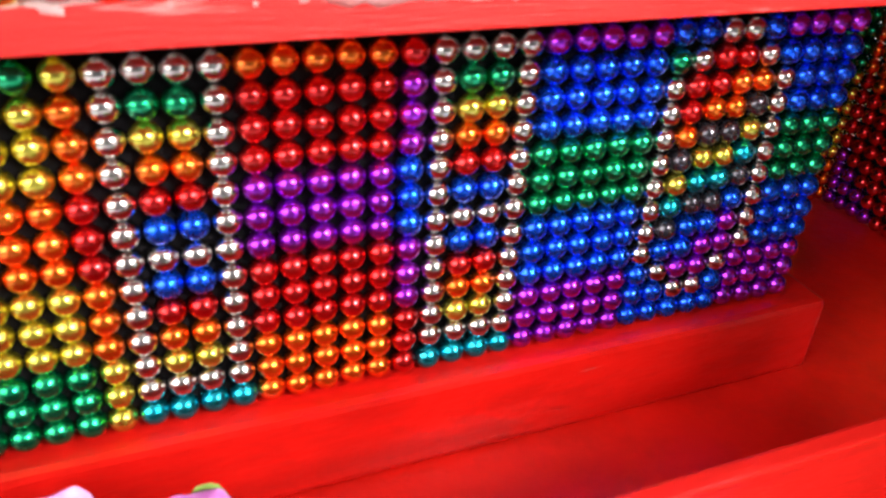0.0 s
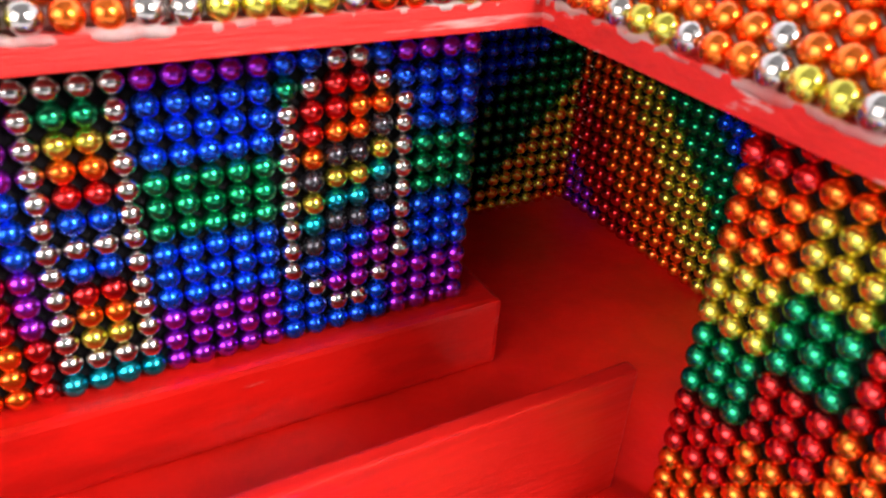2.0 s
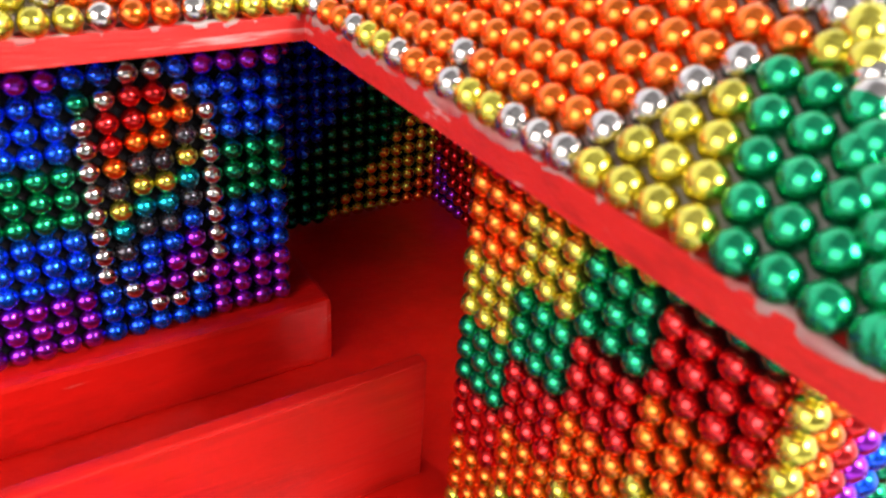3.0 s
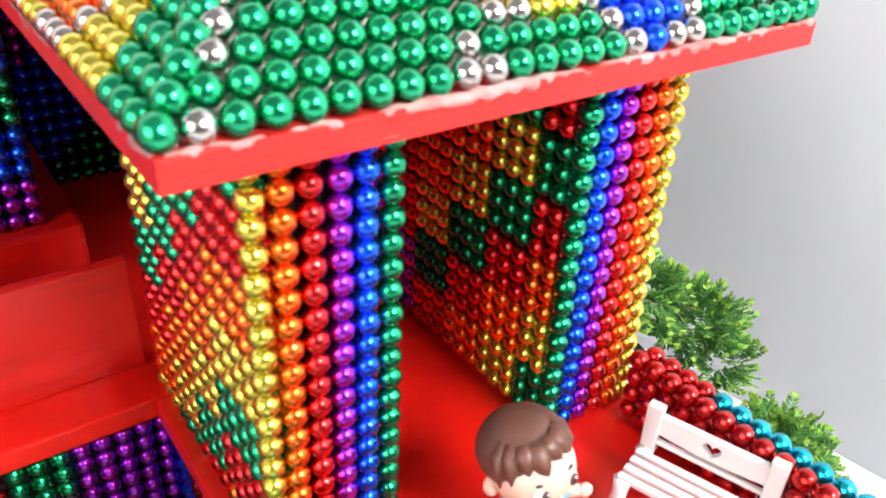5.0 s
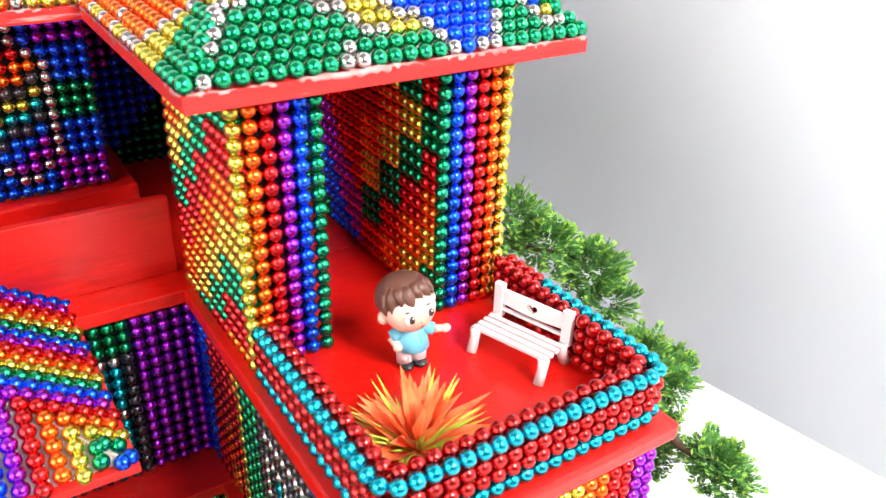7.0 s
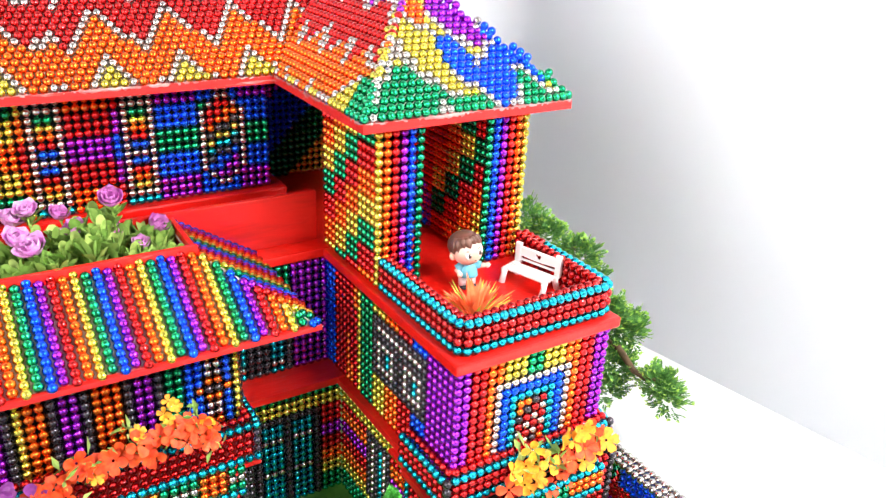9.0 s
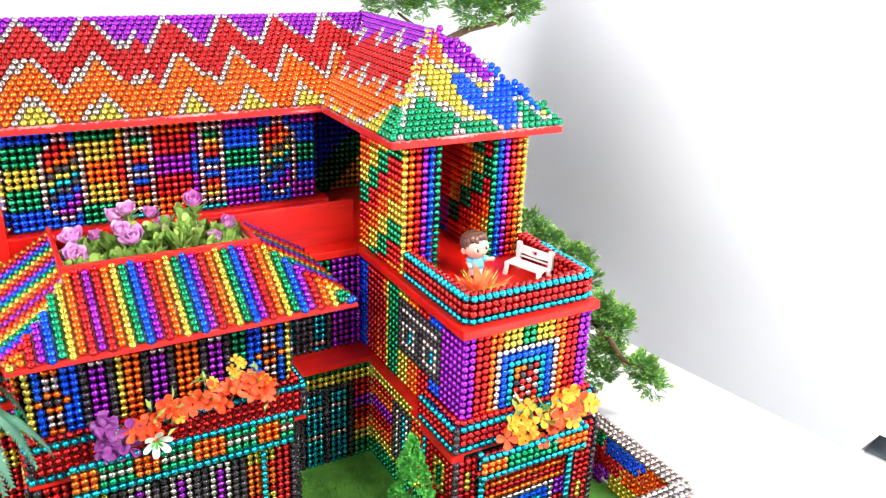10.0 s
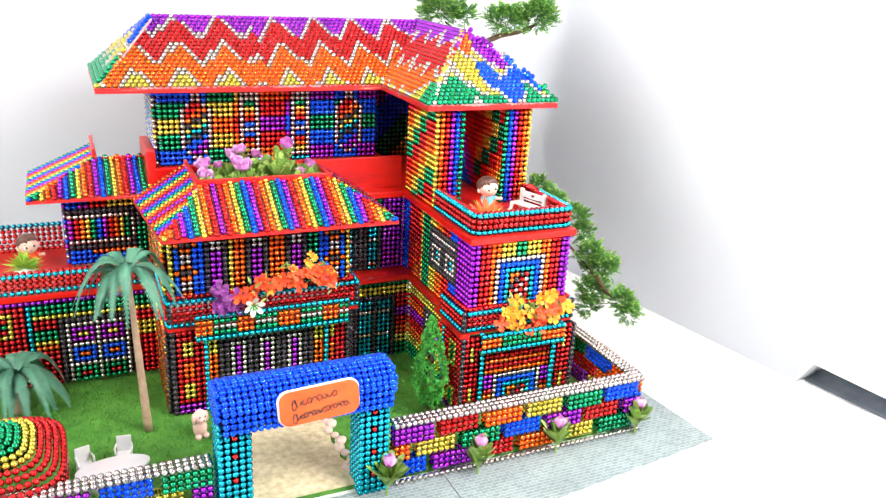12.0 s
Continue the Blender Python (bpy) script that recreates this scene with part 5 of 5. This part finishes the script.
for x, y, z, r, wide, deep in ROSES:
    spots = []
    for m in range(10):
        a = 2 * math.pi * m / 5 + r5.uniform(-0.3, 0.3)
        e = r5.uniform(0.20, 0.95)
        way = V((math.cos(a) * math.cos(e), math.sin(a) * math.cos(e), math.sin(e)))
        spots.append((V((x + 0.001, y + 0.001, z - r * (1.0 + 0.18 * m))), way, V((-math.sin(a), math.cos(a), 0)), r5.uniform(0.007, 0.0100), r5.uniform(0.0042, 0.0056)))
    spoon_leaves("leaf_spray", [q for q in spots if q[0].z > (-0.0690 if y < -0.0560 else -0.0500)], LEAF_LIGHT, plant, "light green blunt oval leaves")


def bouquet(label, blooms, greens, seed):
    """blooms: (x, y, z, size, material, petals); each bloom is a part."""
    r = random.Random(seed)
    b = empty("flower_bunch", label, "flowers")
    for x, y, z, s, mat, n in blooms:
        bm = bmesh.new()
        flower_bm(bm, (x, y, z), (r.uniform(-0.9, 0.7), -1.0, r.uniform(-0.1, 1.3)), s, n, 0, r.uniform(0.15, 0.5))
        part("bloom", bm, mat, b)
    spots = []
    for x, y, z, s, n in greens:
        for _ in range(n):
            spots.append((V((x, y, z)) + any_way(r) * s, any_way(r, 0.8), any_way(r), r.uniform(0.005, 0.010), r.uniform(0.0022, 0.0038)))
    leaves("foliage", spots, LEAF_LIGHT, b, "small green leaves")
    return b


r2 = random.Random(11)
bl = []
for k in range(22):
    q = k / 21
    x = -0.1700 + 0.080 * q
    mid = -0.1420 + 0.0110 * min(1, 2.2 * q)
    bl.append((x, -0.1415 - r2.uniform(0, 0.006), mid + r2.uniform(-0.0075, 0.0055), r2.uniform(0.0052, 0.0070), ORANGE_PETAL, 4 + k % 2))
bl += [(-0.1066 + 0.0035 * math.sin(k * 2.0), -0.140 - 0.001 * (k % 2), -0.1115 - 0.0032 * k, 0.0032, YELLOW_PETAL, 4 + k % 2) for k in range(6)]
bl += [(x, -0.1440, z, 0.0050, ORANGE_PETAL, 5) for x, z in ((-0.1000, -0.1240), (-0.0930, -0.1265), (-0.0880, -0.1330))]
bl += [(x, -0.1440, z, 0.0040, YELLOW_PETAL, 5) for x, z in ((-0.1230, -0.1220), (-0.1440, -0.1400), (-0.0900, -0.1270))]
bouquet("bunch of orange and yellow flowers in the flower box", bl, [(-0.130, -0.141, -0.127, 0.007, 16), (-0.100, -0.139, -0.130, 0.010, 22), (-0.085, -0.140, -0.142, 0.006, 12), (-0.150, -0.139, -0.140, 0.010, 14)], 1)
bouquet("bunch of violet flowers in the flower box", [(-0.1800 + r2.uniform(-0.009, 0.009), -0.1415 - r2.uniform(0, 0.004), -0.1420 + r2.uniform(-0.012, 0.010), r2.uniform(0.0055, 0.0076), VIOLET_PETAL, 4) for _ in range(15)], [(-0.180, -0.139, -0.146, 0.006, 8)], 2)
lily = empty("lily_flower", "white lily with a green throat in the flower box", "flowers")
for name, n, size, wide, mat, lab, lift in (("petals", 6, 0.0105, 0.0046, CREAM_PETAL, "broad white petals", 0.35), ("throat", 6, 0.0050, 0.0016, LEAF_CYPRESS, "green throat", 0.6)):
    spots = []
    for k in range(n):
        a = 2 * math.pi * k / n + 0.3
        spots.append((V((-0.1590, -0.1485 - 0.001 * (name == "throat"), -0.1490)), V((math.cos(a), -lift, math.sin(a))), V((-math.sin(a), 0, math.cos(a))), size, wide))
    spoon_leaves(name, spots, mat, lily, lab)
bl = [(x, -0.2290 - r2.uniform(0, 0.004), z, r2.uniform(0.0054, 0.0070), mat, n) for x, z, mat, n in (
    (0.0499, -0.1372, YELLOW_PETAL, 4), (0.0480, -0.1485, YELLOW_PETAL, 5), (0.0400, -0.1500, YELLOW_PETAL, 4), (0.0370, -0.1580, ORANGE_PETAL, 4), (0.0470, -0.1590, YELLOW_PETAL, 5), (0.0540, -0.1560, YELLOW_PETAL, 5),
    (0.0570, -0.1660, YELLOW_PETAL, 4), (0.0650, -0.1690, ORANGE_PETAL, 5), (0.0720, -0.1390, YELLOW_PETAL, 5), (0.0790, -0.1430, YELLOW_PETAL, 4), (0.0840, -0.1370, YELLOW_PETAL, 5), (0.0740, -0.1520, ORANGE_PETAL, 5), (0.0690, -0.1580, ORANGE_PETAL, 4),
    (0.0800, -0.1580, ORANGE_PETAL, 5), (0.0780, -0.1670, ORANGE_PETAL, 4), (0.0870, -0.1500, ORANGE_PETAL, 5), (0.0920, -0.1420, ORANGE_PETAL, 4), (0.0890, -0.1590, YELLOW_PETAL, 5), (0.0980, -0.1480, ORANGE_PETAL, 5), (0.0940, -0.1560, YELLOW_PETAL, 4), (0.1020, -0.1500, YELLOW_PETAL, 5), (0.0620, -0.1500, YELLOW_PETAL, 4))]
bouquet("bunch of yellow and orange flowers in the tower flower box", bl, [(0.050, -0.227, -0.146, 0.006, 12), (0.064, -0.227, -0.150, 0.007, 24), (0.090, -0.227, -0.152, 0.007, 10)], 4)


def tuft(place, size, mats, label, seed, counts=(60, 42)):
    """Pointed plastic blades: low leaf spikes round a taller burst of bloom spikes."""
    r = random.Random(seed)
    t = empty("grass_plant", label, "plant")
    for name, mat, count, scale, wide, low, high in (("leaf_tuft", mats[0], counts[0], 0.96, 0.075, 0.02, 1.00), ("bloom_tuft", mats[1], counts[1], 1.02, 0.24, 0.15, 1.35)):
        spots = []
        for _ in range(count):
            a, e = r.uniform(0, 2 * math.pi), r.uniform(low, high)
            way = V((math.cos(a) * math.cos(e), math.sin(a) * math.cos(e), math.sin(e)))
            side = V((-math.sin(a), math.cos(a), 0)) + any_way(r) * 0.4
            spots.append((V(place) + way * size * 0.05, way, side, size * scale * r.uniform(0.7, 1.08), size * wide * r.uniform(0.7, 1.15)))
        leaves(name, spots, mat, t)
    return t


tuft((0.0385, -0.1885, -0.0815), 0.0240, (TUFT_LIME, TUFT_ORANGE), "spiky orange and lime green plastic plant on the balcony", 3, (95, 56))
tf = tuft((-0.3360, 0.0000, -0.1520), 0.0180, (LEAF_LIME, LEAF_LIME), "spiky lime green plant in a white pot on the terrace", 7, (60, 40))
bm = tube_bm([(-0.3360, 0.0, -0.1590), (-0.3360, 0.0, -0.1560), (-0.3360, 0.0, -0.1515)], [0.0075, 0.0085, 0.0092], 20)
part("pot", bm, WHITE_PLASTIC, tf, "round white pot", True)

for k, (x, y) in enumerate(((-0.0900, -0.2945), (-0.0114, -0.2948), (0.0657, -0.2915), (0.1500, -0.2900), (-0.2900, -0.2945))):
    t = empty("tulip_plant", "pink tulip with light green leaves planted before the fence", "flowers", "tulips along the fence")
    h = 0.0310 + 0.002 * math.sin(k * 3)
    bm = bmesh.new()
    tulip_bm(bm, (x + 0.0015, y, TABLE + h), 0.0056, rng)
    part("bloom", bm, PINK_PETAL, t)
    part("stem", tube_bm([(x, y, TABLE), (x, y, TABLE + h * 0.5), (x + 0.0015, y, TABLE + h - 0.002)], [0.0011, 0.0009, 0.0007], 6), LEAF_LIGHT, t)
    r3 = random.Random(k + 40)
    spots = []
    for m in range(34):
        a = r3.uniform(0, 2 * math.pi)
        e = r3.uniform(0.5, 1.2)
        way = V((math.cos(a) * math.cos(e), math.sin(a) * math.cos(e), math.sin(e)))
        spots.append((V((x, y, TABLE + 0.008 + 0.0012 * (m % 8))), way, V((-math.sin(a), math.cos(a), 0)), r3.uniform(0.015, 0.0225), r3.uniform(0.0058, 0.0080)))
    spoon_leaves("leaf_spray", spots, LEAF_LIGHT, t, "")

# ---- small toys ----


def doll(m, shirt, label, size=0.89):
    """A squat big-headed figurine, one mesh."""
    bm = bmesh.new()
    mats = [SKIN, HAIR, shirt, TROUSERS, SHOE, INK, WHITE_PLASTIC]
    # head: face, hair cap with swept locks, ears and eyes, tilted a little
    ball_bm((0, -0.0014, 0.0256), (0.0096, 0.0090, 0.0090), bm, 28, 18, None, 0)
    ball_bm((0, 0.0020, 0.0292), (0.0105, 0.0104, 0.0086), bm, 28, 18, None, 1)
    for x in (-0.0096, 0.0096):
        ball_bm((x, 0.0010, 0.0244), (0.0022, 0.0017, 0.0027), bm, 14, 10, None, 0)
    for a0, a1, drop, fat in ((-1.42, -1.28, 1.15, 0.0028), (-1.05, -0.98, 0.80, 0.0030), (-0.66, -0.56, 0.30, 0.0034), (-0.30, -0.14, 0.62, 0.0036), (0.06, 0.36, 0.22, 0.0036), (0.42, 0.80, 0.55, 0.0034), (0.86, 1.12, 0.80, 0.0030), (1.28, 1.36, 1.15, 0.0026)):
        n = len(bm.faces)
        pts = []
        for q in (0.0, 0.35, 0.7, 1.0):
            a, e = a0 + (a1 - a0) * q, 1.02 - (0.50 + drop * 0.44) * q
            pts.append(V((0.0101 * math.sin(a) * math.cos(e), 0.0004 - 0.0098 * math.cos(a) * math.cos(e), 0.0262 + 0.0100 * math.sin(e))))
        tube_bm(pts, [fat * 0.7, fat * 0.80, fat * 0.50, 0.0002], 10, bm)
        bm.faces.ensure_lookup_table()
        for f in bm.faces[n:]:
            f.material_index = 1
    for x in (-0.0038, 0.0038):
        y = -0.0092 + 24 * x * x
        ball_bm((x, y, 0.0252), (0.0021, 0.0012, 0.0024), bm, 16, 12, None, 6)
        ball_bm((x + 0.0004, y - 0.0009, 0.0251), (0.0013, 0.0005, 0.0016), bm, 14, 10, None, 1)
        ball_bm((x + 0.0004, y - 0.0012, 0.0251), (0.0007, 0.0004, 0.0009), bm, 12, 8, None, 5)
        ball_bm((x + 0.0008, y - 0.0014, 0.0257), (0.0003, 0.0002, 0.0004), bm, 8, 6, None, 6)
        ball_bm((x, y - 0.0002, 0.0281), (0.0013, 0.0005, 0.00028), bm, 8, 6, Euler((0, 0.25 if x < 0 else -0.25, 0)).to_quaternion(), 5)
    ball_bm((0, -0.0104, 0.0232), (0.0005, 0.0005, 0.0004), bm, 8, 6, None, 0)
    ball_bm((0.0002, -0.0098, 0.0212), (0.0009, 0.0004, 0.00025), bm, 8, 6, None, 1)
    tilt = Matrix.Translation((0, 0, 0.018)) @ Euler((radians(-8), radians(-9), radians(4))).to_matrix().to_4x4() @ Matrix.Translation((0, 0, -0.018))
    bmesh.ops.transform(bm, matrix=tilt, verts=bm.verts[:])
    for p, q, r in (((0, 0, 0.0172), (0, 0, 0.0090), (0.0038, 0.0066)),):
        n = len(bm.faces)
        tube_bm([p, V(p).lerp(V(q), 0.5), q, V(q) - Z * 0.0006], [r[0], (r[0] + r[1]) * 0.55, r[1], r[1] * 0.8], 18, bm)
        bm.faces.ensure_lookup_table()
        for f in bm.faces[n:]:
            f.material_index = 2
    for s, tip in ((-1, (-0.0062, -0.0020, 0.0105)), (1, (0.0118, -0.0040, 0.0152))):
        sh = V((s * 0.0036, 0, 0.0162))
        el = V((s * 0.0078, 0.0006, 0.0138)) if s < 0 else V((0.0078, -0.002, 0.0148))
        for path, radii, idx in (([sh, sh.lerp(el, 0.6), el], [0.0022, 0.0026, 0.0024], 2), ([el, V(tip)], [0.0017, 0.0014], 0)):
            n = len(bm.faces)
            tube_bm(path, radii, 10, bm)
            bm.faces.ensure_lookup_table()
            for f in bm.faces[n:]:
                f.material_index = idx
        ball_bm(tip, (0.0021, 0.0016, 0.0018), bm, 10, 8, None, 0)
    for x in (-0.0028, 0.0028):
        n = len(bm.faces)
        tube_bm([(x, 0, 0.0096), (x, 0, 0.0060), (x, 0, 0.0024)], [0.0030, 0.0031, 0.0030], 12, bm)
        bm.faces.ensure_lookup_table()
        for f in bm.faces[n:]:
            f.material_index = 3
        ball_bm((x, -0.0012, 0.0015), (0.0028, 0.0040, 0.0017), bm, 14, 8, None, 4)
    for f in bm.faces:
        f.smooth = True
    ob = part("figurine", bm, mats, None, label)
    ob.matrix_world = m @ Matrix.Scale(size, 4)
    return tagged(ob, category="figurine")


doll(pose(0.0588, -0.1510, -0.0825, 0, 0, -6), SHIRT, "boy figurine with brown hair and blue shirt standing on the balcony")
doll(pose(-0.3310, 0.0200, -0.1590, 0, 0, 10), ORANGE_PETAL, "boy figurine with dark hair and orange shirt on the terrace")


def bench(m, label):
    """White park bench: slatted seat, plank back with a heart hole, curved legs. x along, facing -y."""
    b = empty("garden_bench", label, "bench", "white toy benches")
    W, SH = 0.0295, 0.0085
    for k in range(4):
        y = -0.0055 + k * 0.0030
        part("slat", box_bm((-W / 2, y - 0.0009, SH - 0.0005), (W / 2, y + 0.0009, SH + 0.0009), 0.0003), WHITE_PLASTIC, b)
    # back plank with a heart-shaped hole
    heart = []
    for k in range(20):
        a = 2 * math.pi * k / 20
        heart.append((0.00015 * 16 * math.sin(a) ** 3 * 0.9, 0.00015 * (13 * math.cos(a) - 5 * math.cos(2 * a) - 2 * math.cos(3 * a) - math.cos(4 * a)) * 0.9))
    bm = bmesh.new()
    rim_o = []
    hx, hz = W / 2, 0.0029
    for k in range(20):
        x, z = heart[k]
        a = math.atan2(z + 0.00001, x)
        s = min(hx / max(abs(math.cos(a)), 1e-6), hz / max(abs(math.sin(a)), 1e-6))
        rim_o.append((s * math.cos(a), s * math.sin(a)))
    layers = []
    for y in (0.0066, 0.0082):
        layers.append(([bm.verts.new((x, y, 0.0155 + z)) for x, z in heart], [bm.verts.new((x, y, 0.0155 + z)) for x, z in rim_o]))
    for k in range(20):
        j = (k + 1) % 20
        (h0, o0), (h1, o1) = layers
        bm.faces.new((h0[k], h0[j], o0[j], o0[k]))
        bm.faces.new((h1[j], h1[k], o1[k], o1[j]))
        bm.faces.new((h0[j], h0[k], h1[k], h1[j]))
        bm.faces.new((o0[k], o0[j], o1[j], o1[k]))
    bmesh.ops.recalc_face_normals(bm, faces=bm.faces[:])
    part("back_plank", bm, WHITE_PLASTIC, b, "white back plank with a heart-shaped hole")
    part("back_rail", box_bm((-W / 2, 0.0066, 0.0102), (W / 2, 0.0080, 0.0113), 0.0003), WHITE_PLASTIC, b)
    for x in (-W / 2 + 0.0012, W / 2 - 0.0012):
        part("back_post", box_bm((x - 0.0018, 0.0062, SH - 0.001), (x + 0.0018, 0.0086, 0.0205), 0.0004), WHITE_PLASTIC, b)
        for y0, y1 in ((-0.0058, -0.0078), (0.0050, 0.0082)):
            bm = tube_bm([(x, y0, SH), (x, y0 + (y1 - y0) * 0.15, SH * 0.6), (x, y1, 0.0)], [0.0021, 0.0017, 0.0019], 8)
            part("leg", bm, WHITE_PLASTIC, b, "", True)
    b.matrix_world = m
    return b


bench(pose(0.0915, -0.1660, -0.0825, 0, 0, -72), "white plastic toy bench with a heart cut-out on the balcony")
bench(pose(-0.0770, -0.1510, GRASS + 0.0005, 0, 0, -8), "white plastic toy bench with a heart cut-out on the grass")

tb = empty("garden_table", "oval white plastic toy table on the grass", "table")
bm = bmesh.new()
bmesh.ops.create_cone(bm, cap_ends=True, segments=40, radius1=1, radius2=1, depth=1, matrix=Matrix.LocRotScale((0, 0, 0.0175), None, (0.0265, 0.0130, 0.0016)))
part("tabletop", bm, WHITE_PLASTIC, tb, "", False)
for x in (-0.013, 0.013):
    part("leg", tube_bm([(x, 0, 0), (x, 0, 0.008), (x, 0, 0.017)], [0.006, 0.0035, 0.005], 12), WHITE_PLASTIC, tb, "", True)
tb.matrix_world = pose(-0.2810, -0.2200, GRASS, 0, 0, 6)
for x, y, r in ((-0.3000, -0.1990, 195), (-0.2720, -0.1930, 172)):
    ch = empty("garden_chair", "small white plastic toy chair at the oval table", "chair", "white toy chairs")
    part("seat", box_bm((-0.0055, -0.0055, 0.0085), (0.0055, 0.0055, 0.0100), 0.0006), WHITE_PLASTIC, ch)
    part("backrest", box_bm((-0.0055, 0.0045, 0.0100), (0.0055, 0.0060, 0.0235), 0.0006), WHITE_PLASTIC, ch)
    for sx in (-1, 1):
        part("armrest", tube_bm([(sx * 0.0055, 0.005, 0.0165), (sx * 0.0064, -0.001, 0.0165), (sx * 0.0055, -0.005, 0.0140), (sx * 0.0055, -0.005, 0.0095)], [0.0008] * 4, 8), WHITE_PLASTIC, ch, "", True)
        for sy in (-1, 1):
            part("leg", tube_bm([(sx * 0.0046, sy * 0.0046, 0.0), (sx * 0.0046, sy * 0.0046, 0.0090)], [0.0010, 0.0012], 8), WHITE_PLASTIC, ch, "", True)
    ch.matrix_world = pose(x, y, GRASS, 0, 0, r + 180)

# sunshade of coloured ball rings
um = empty("sunshade", "rounded square sunshade of rainbow ball rings on a post", "sunshade")
part("pole", tube_bm([(-0.3600, -0.2330, GRASS), (-0.3600, -0.2330, -0.186)], [0.002, 0.002], 10), WHITE_PLASTIC, um, "", True)
canopy = part("canopy", prism_bm([(-0.3600 + 0.030 * math.cos(k * math.pi / 8), -0.2330 + 0.030 * math.sin(k * math.pi / 8), -0.1960) for k in range(16)], (0, 0, -0.001)), CORE, um, "domed canopy of red, yellow, green and blue ball rings")
spots = []
for ringk in range(11):
    s = 0.002 + ringk * 0.0046
    code = "BBGGGYYRRRR"[ringk]
    pts = []
    for k in range(64):
        a = 2 * math.pi * k / 64
        ca, sa = math.cos(a), math.sin(a)
        q = (abs(ca) ** 4 + abs(sa) ** 4) ** 0.25
        pts.append(V((-0.3600 + s * ca / q, -0.2330 + s * sa / q, -0.1830 - 0.020 * (ringk / 10) ** 1.8)))
    for p in chain(pts, True):
        spots.append((p, code))
for k in range(2):
    pts = [V((p.x, p.y, p.z - 0.0045 * (k + 1))) for p in pts]
    spots += [(p, "R") for p in chain(pts, True)]
beads(canopy, spots, 300)

# pink dog figurine by the gate
bm = bmesh.new()
ball_bm((0, 0, 0.0075), (0.0052, 0.0048, 0.0078), bm, 16, 12)
ball_bm((0, -0.0012, 0.0175), (0.0050, 0.0050, 0.0050), bm, 16, 12)
ball_bm((0, -0.0056, 0.0165), (0.0026, 0.0026, 0.0020), bm, 12, 8)
for s in (-1, 1):
    ball_bm((s * 0.0048, -0.0008, 0.0160), (0.0014, 0.0024, 0.0044), bm, 10, 8)
    ball_bm((s * 0.0030, -0.0036, 0.0020), (0.0022, 0.0030, 0.0022), bm, 10, 8)
    ball_bm((s * 0.0019, -0.0054, 0.0188), (0.0006, 0.0005, 0.0007), bm, 8, 6, None, 1)
ball_bm((0, -0.0080, 0.0172), (0.0008, 0.0006, 0.0006), bm, 8, 6, None, 1)
for f in bm.faces:
    f.smooth = True
dog = part("dog_figurine", bm, [PIG_PINK, INK], None, "pink ceramic sitting dog figurine on the grass")
dog.matrix_world = pose(-0.2110, -0.1720, GRASS, 0, 0, 15) @ Matrix.Scale(1.15, 4)
tagged(dog, category="figurine")
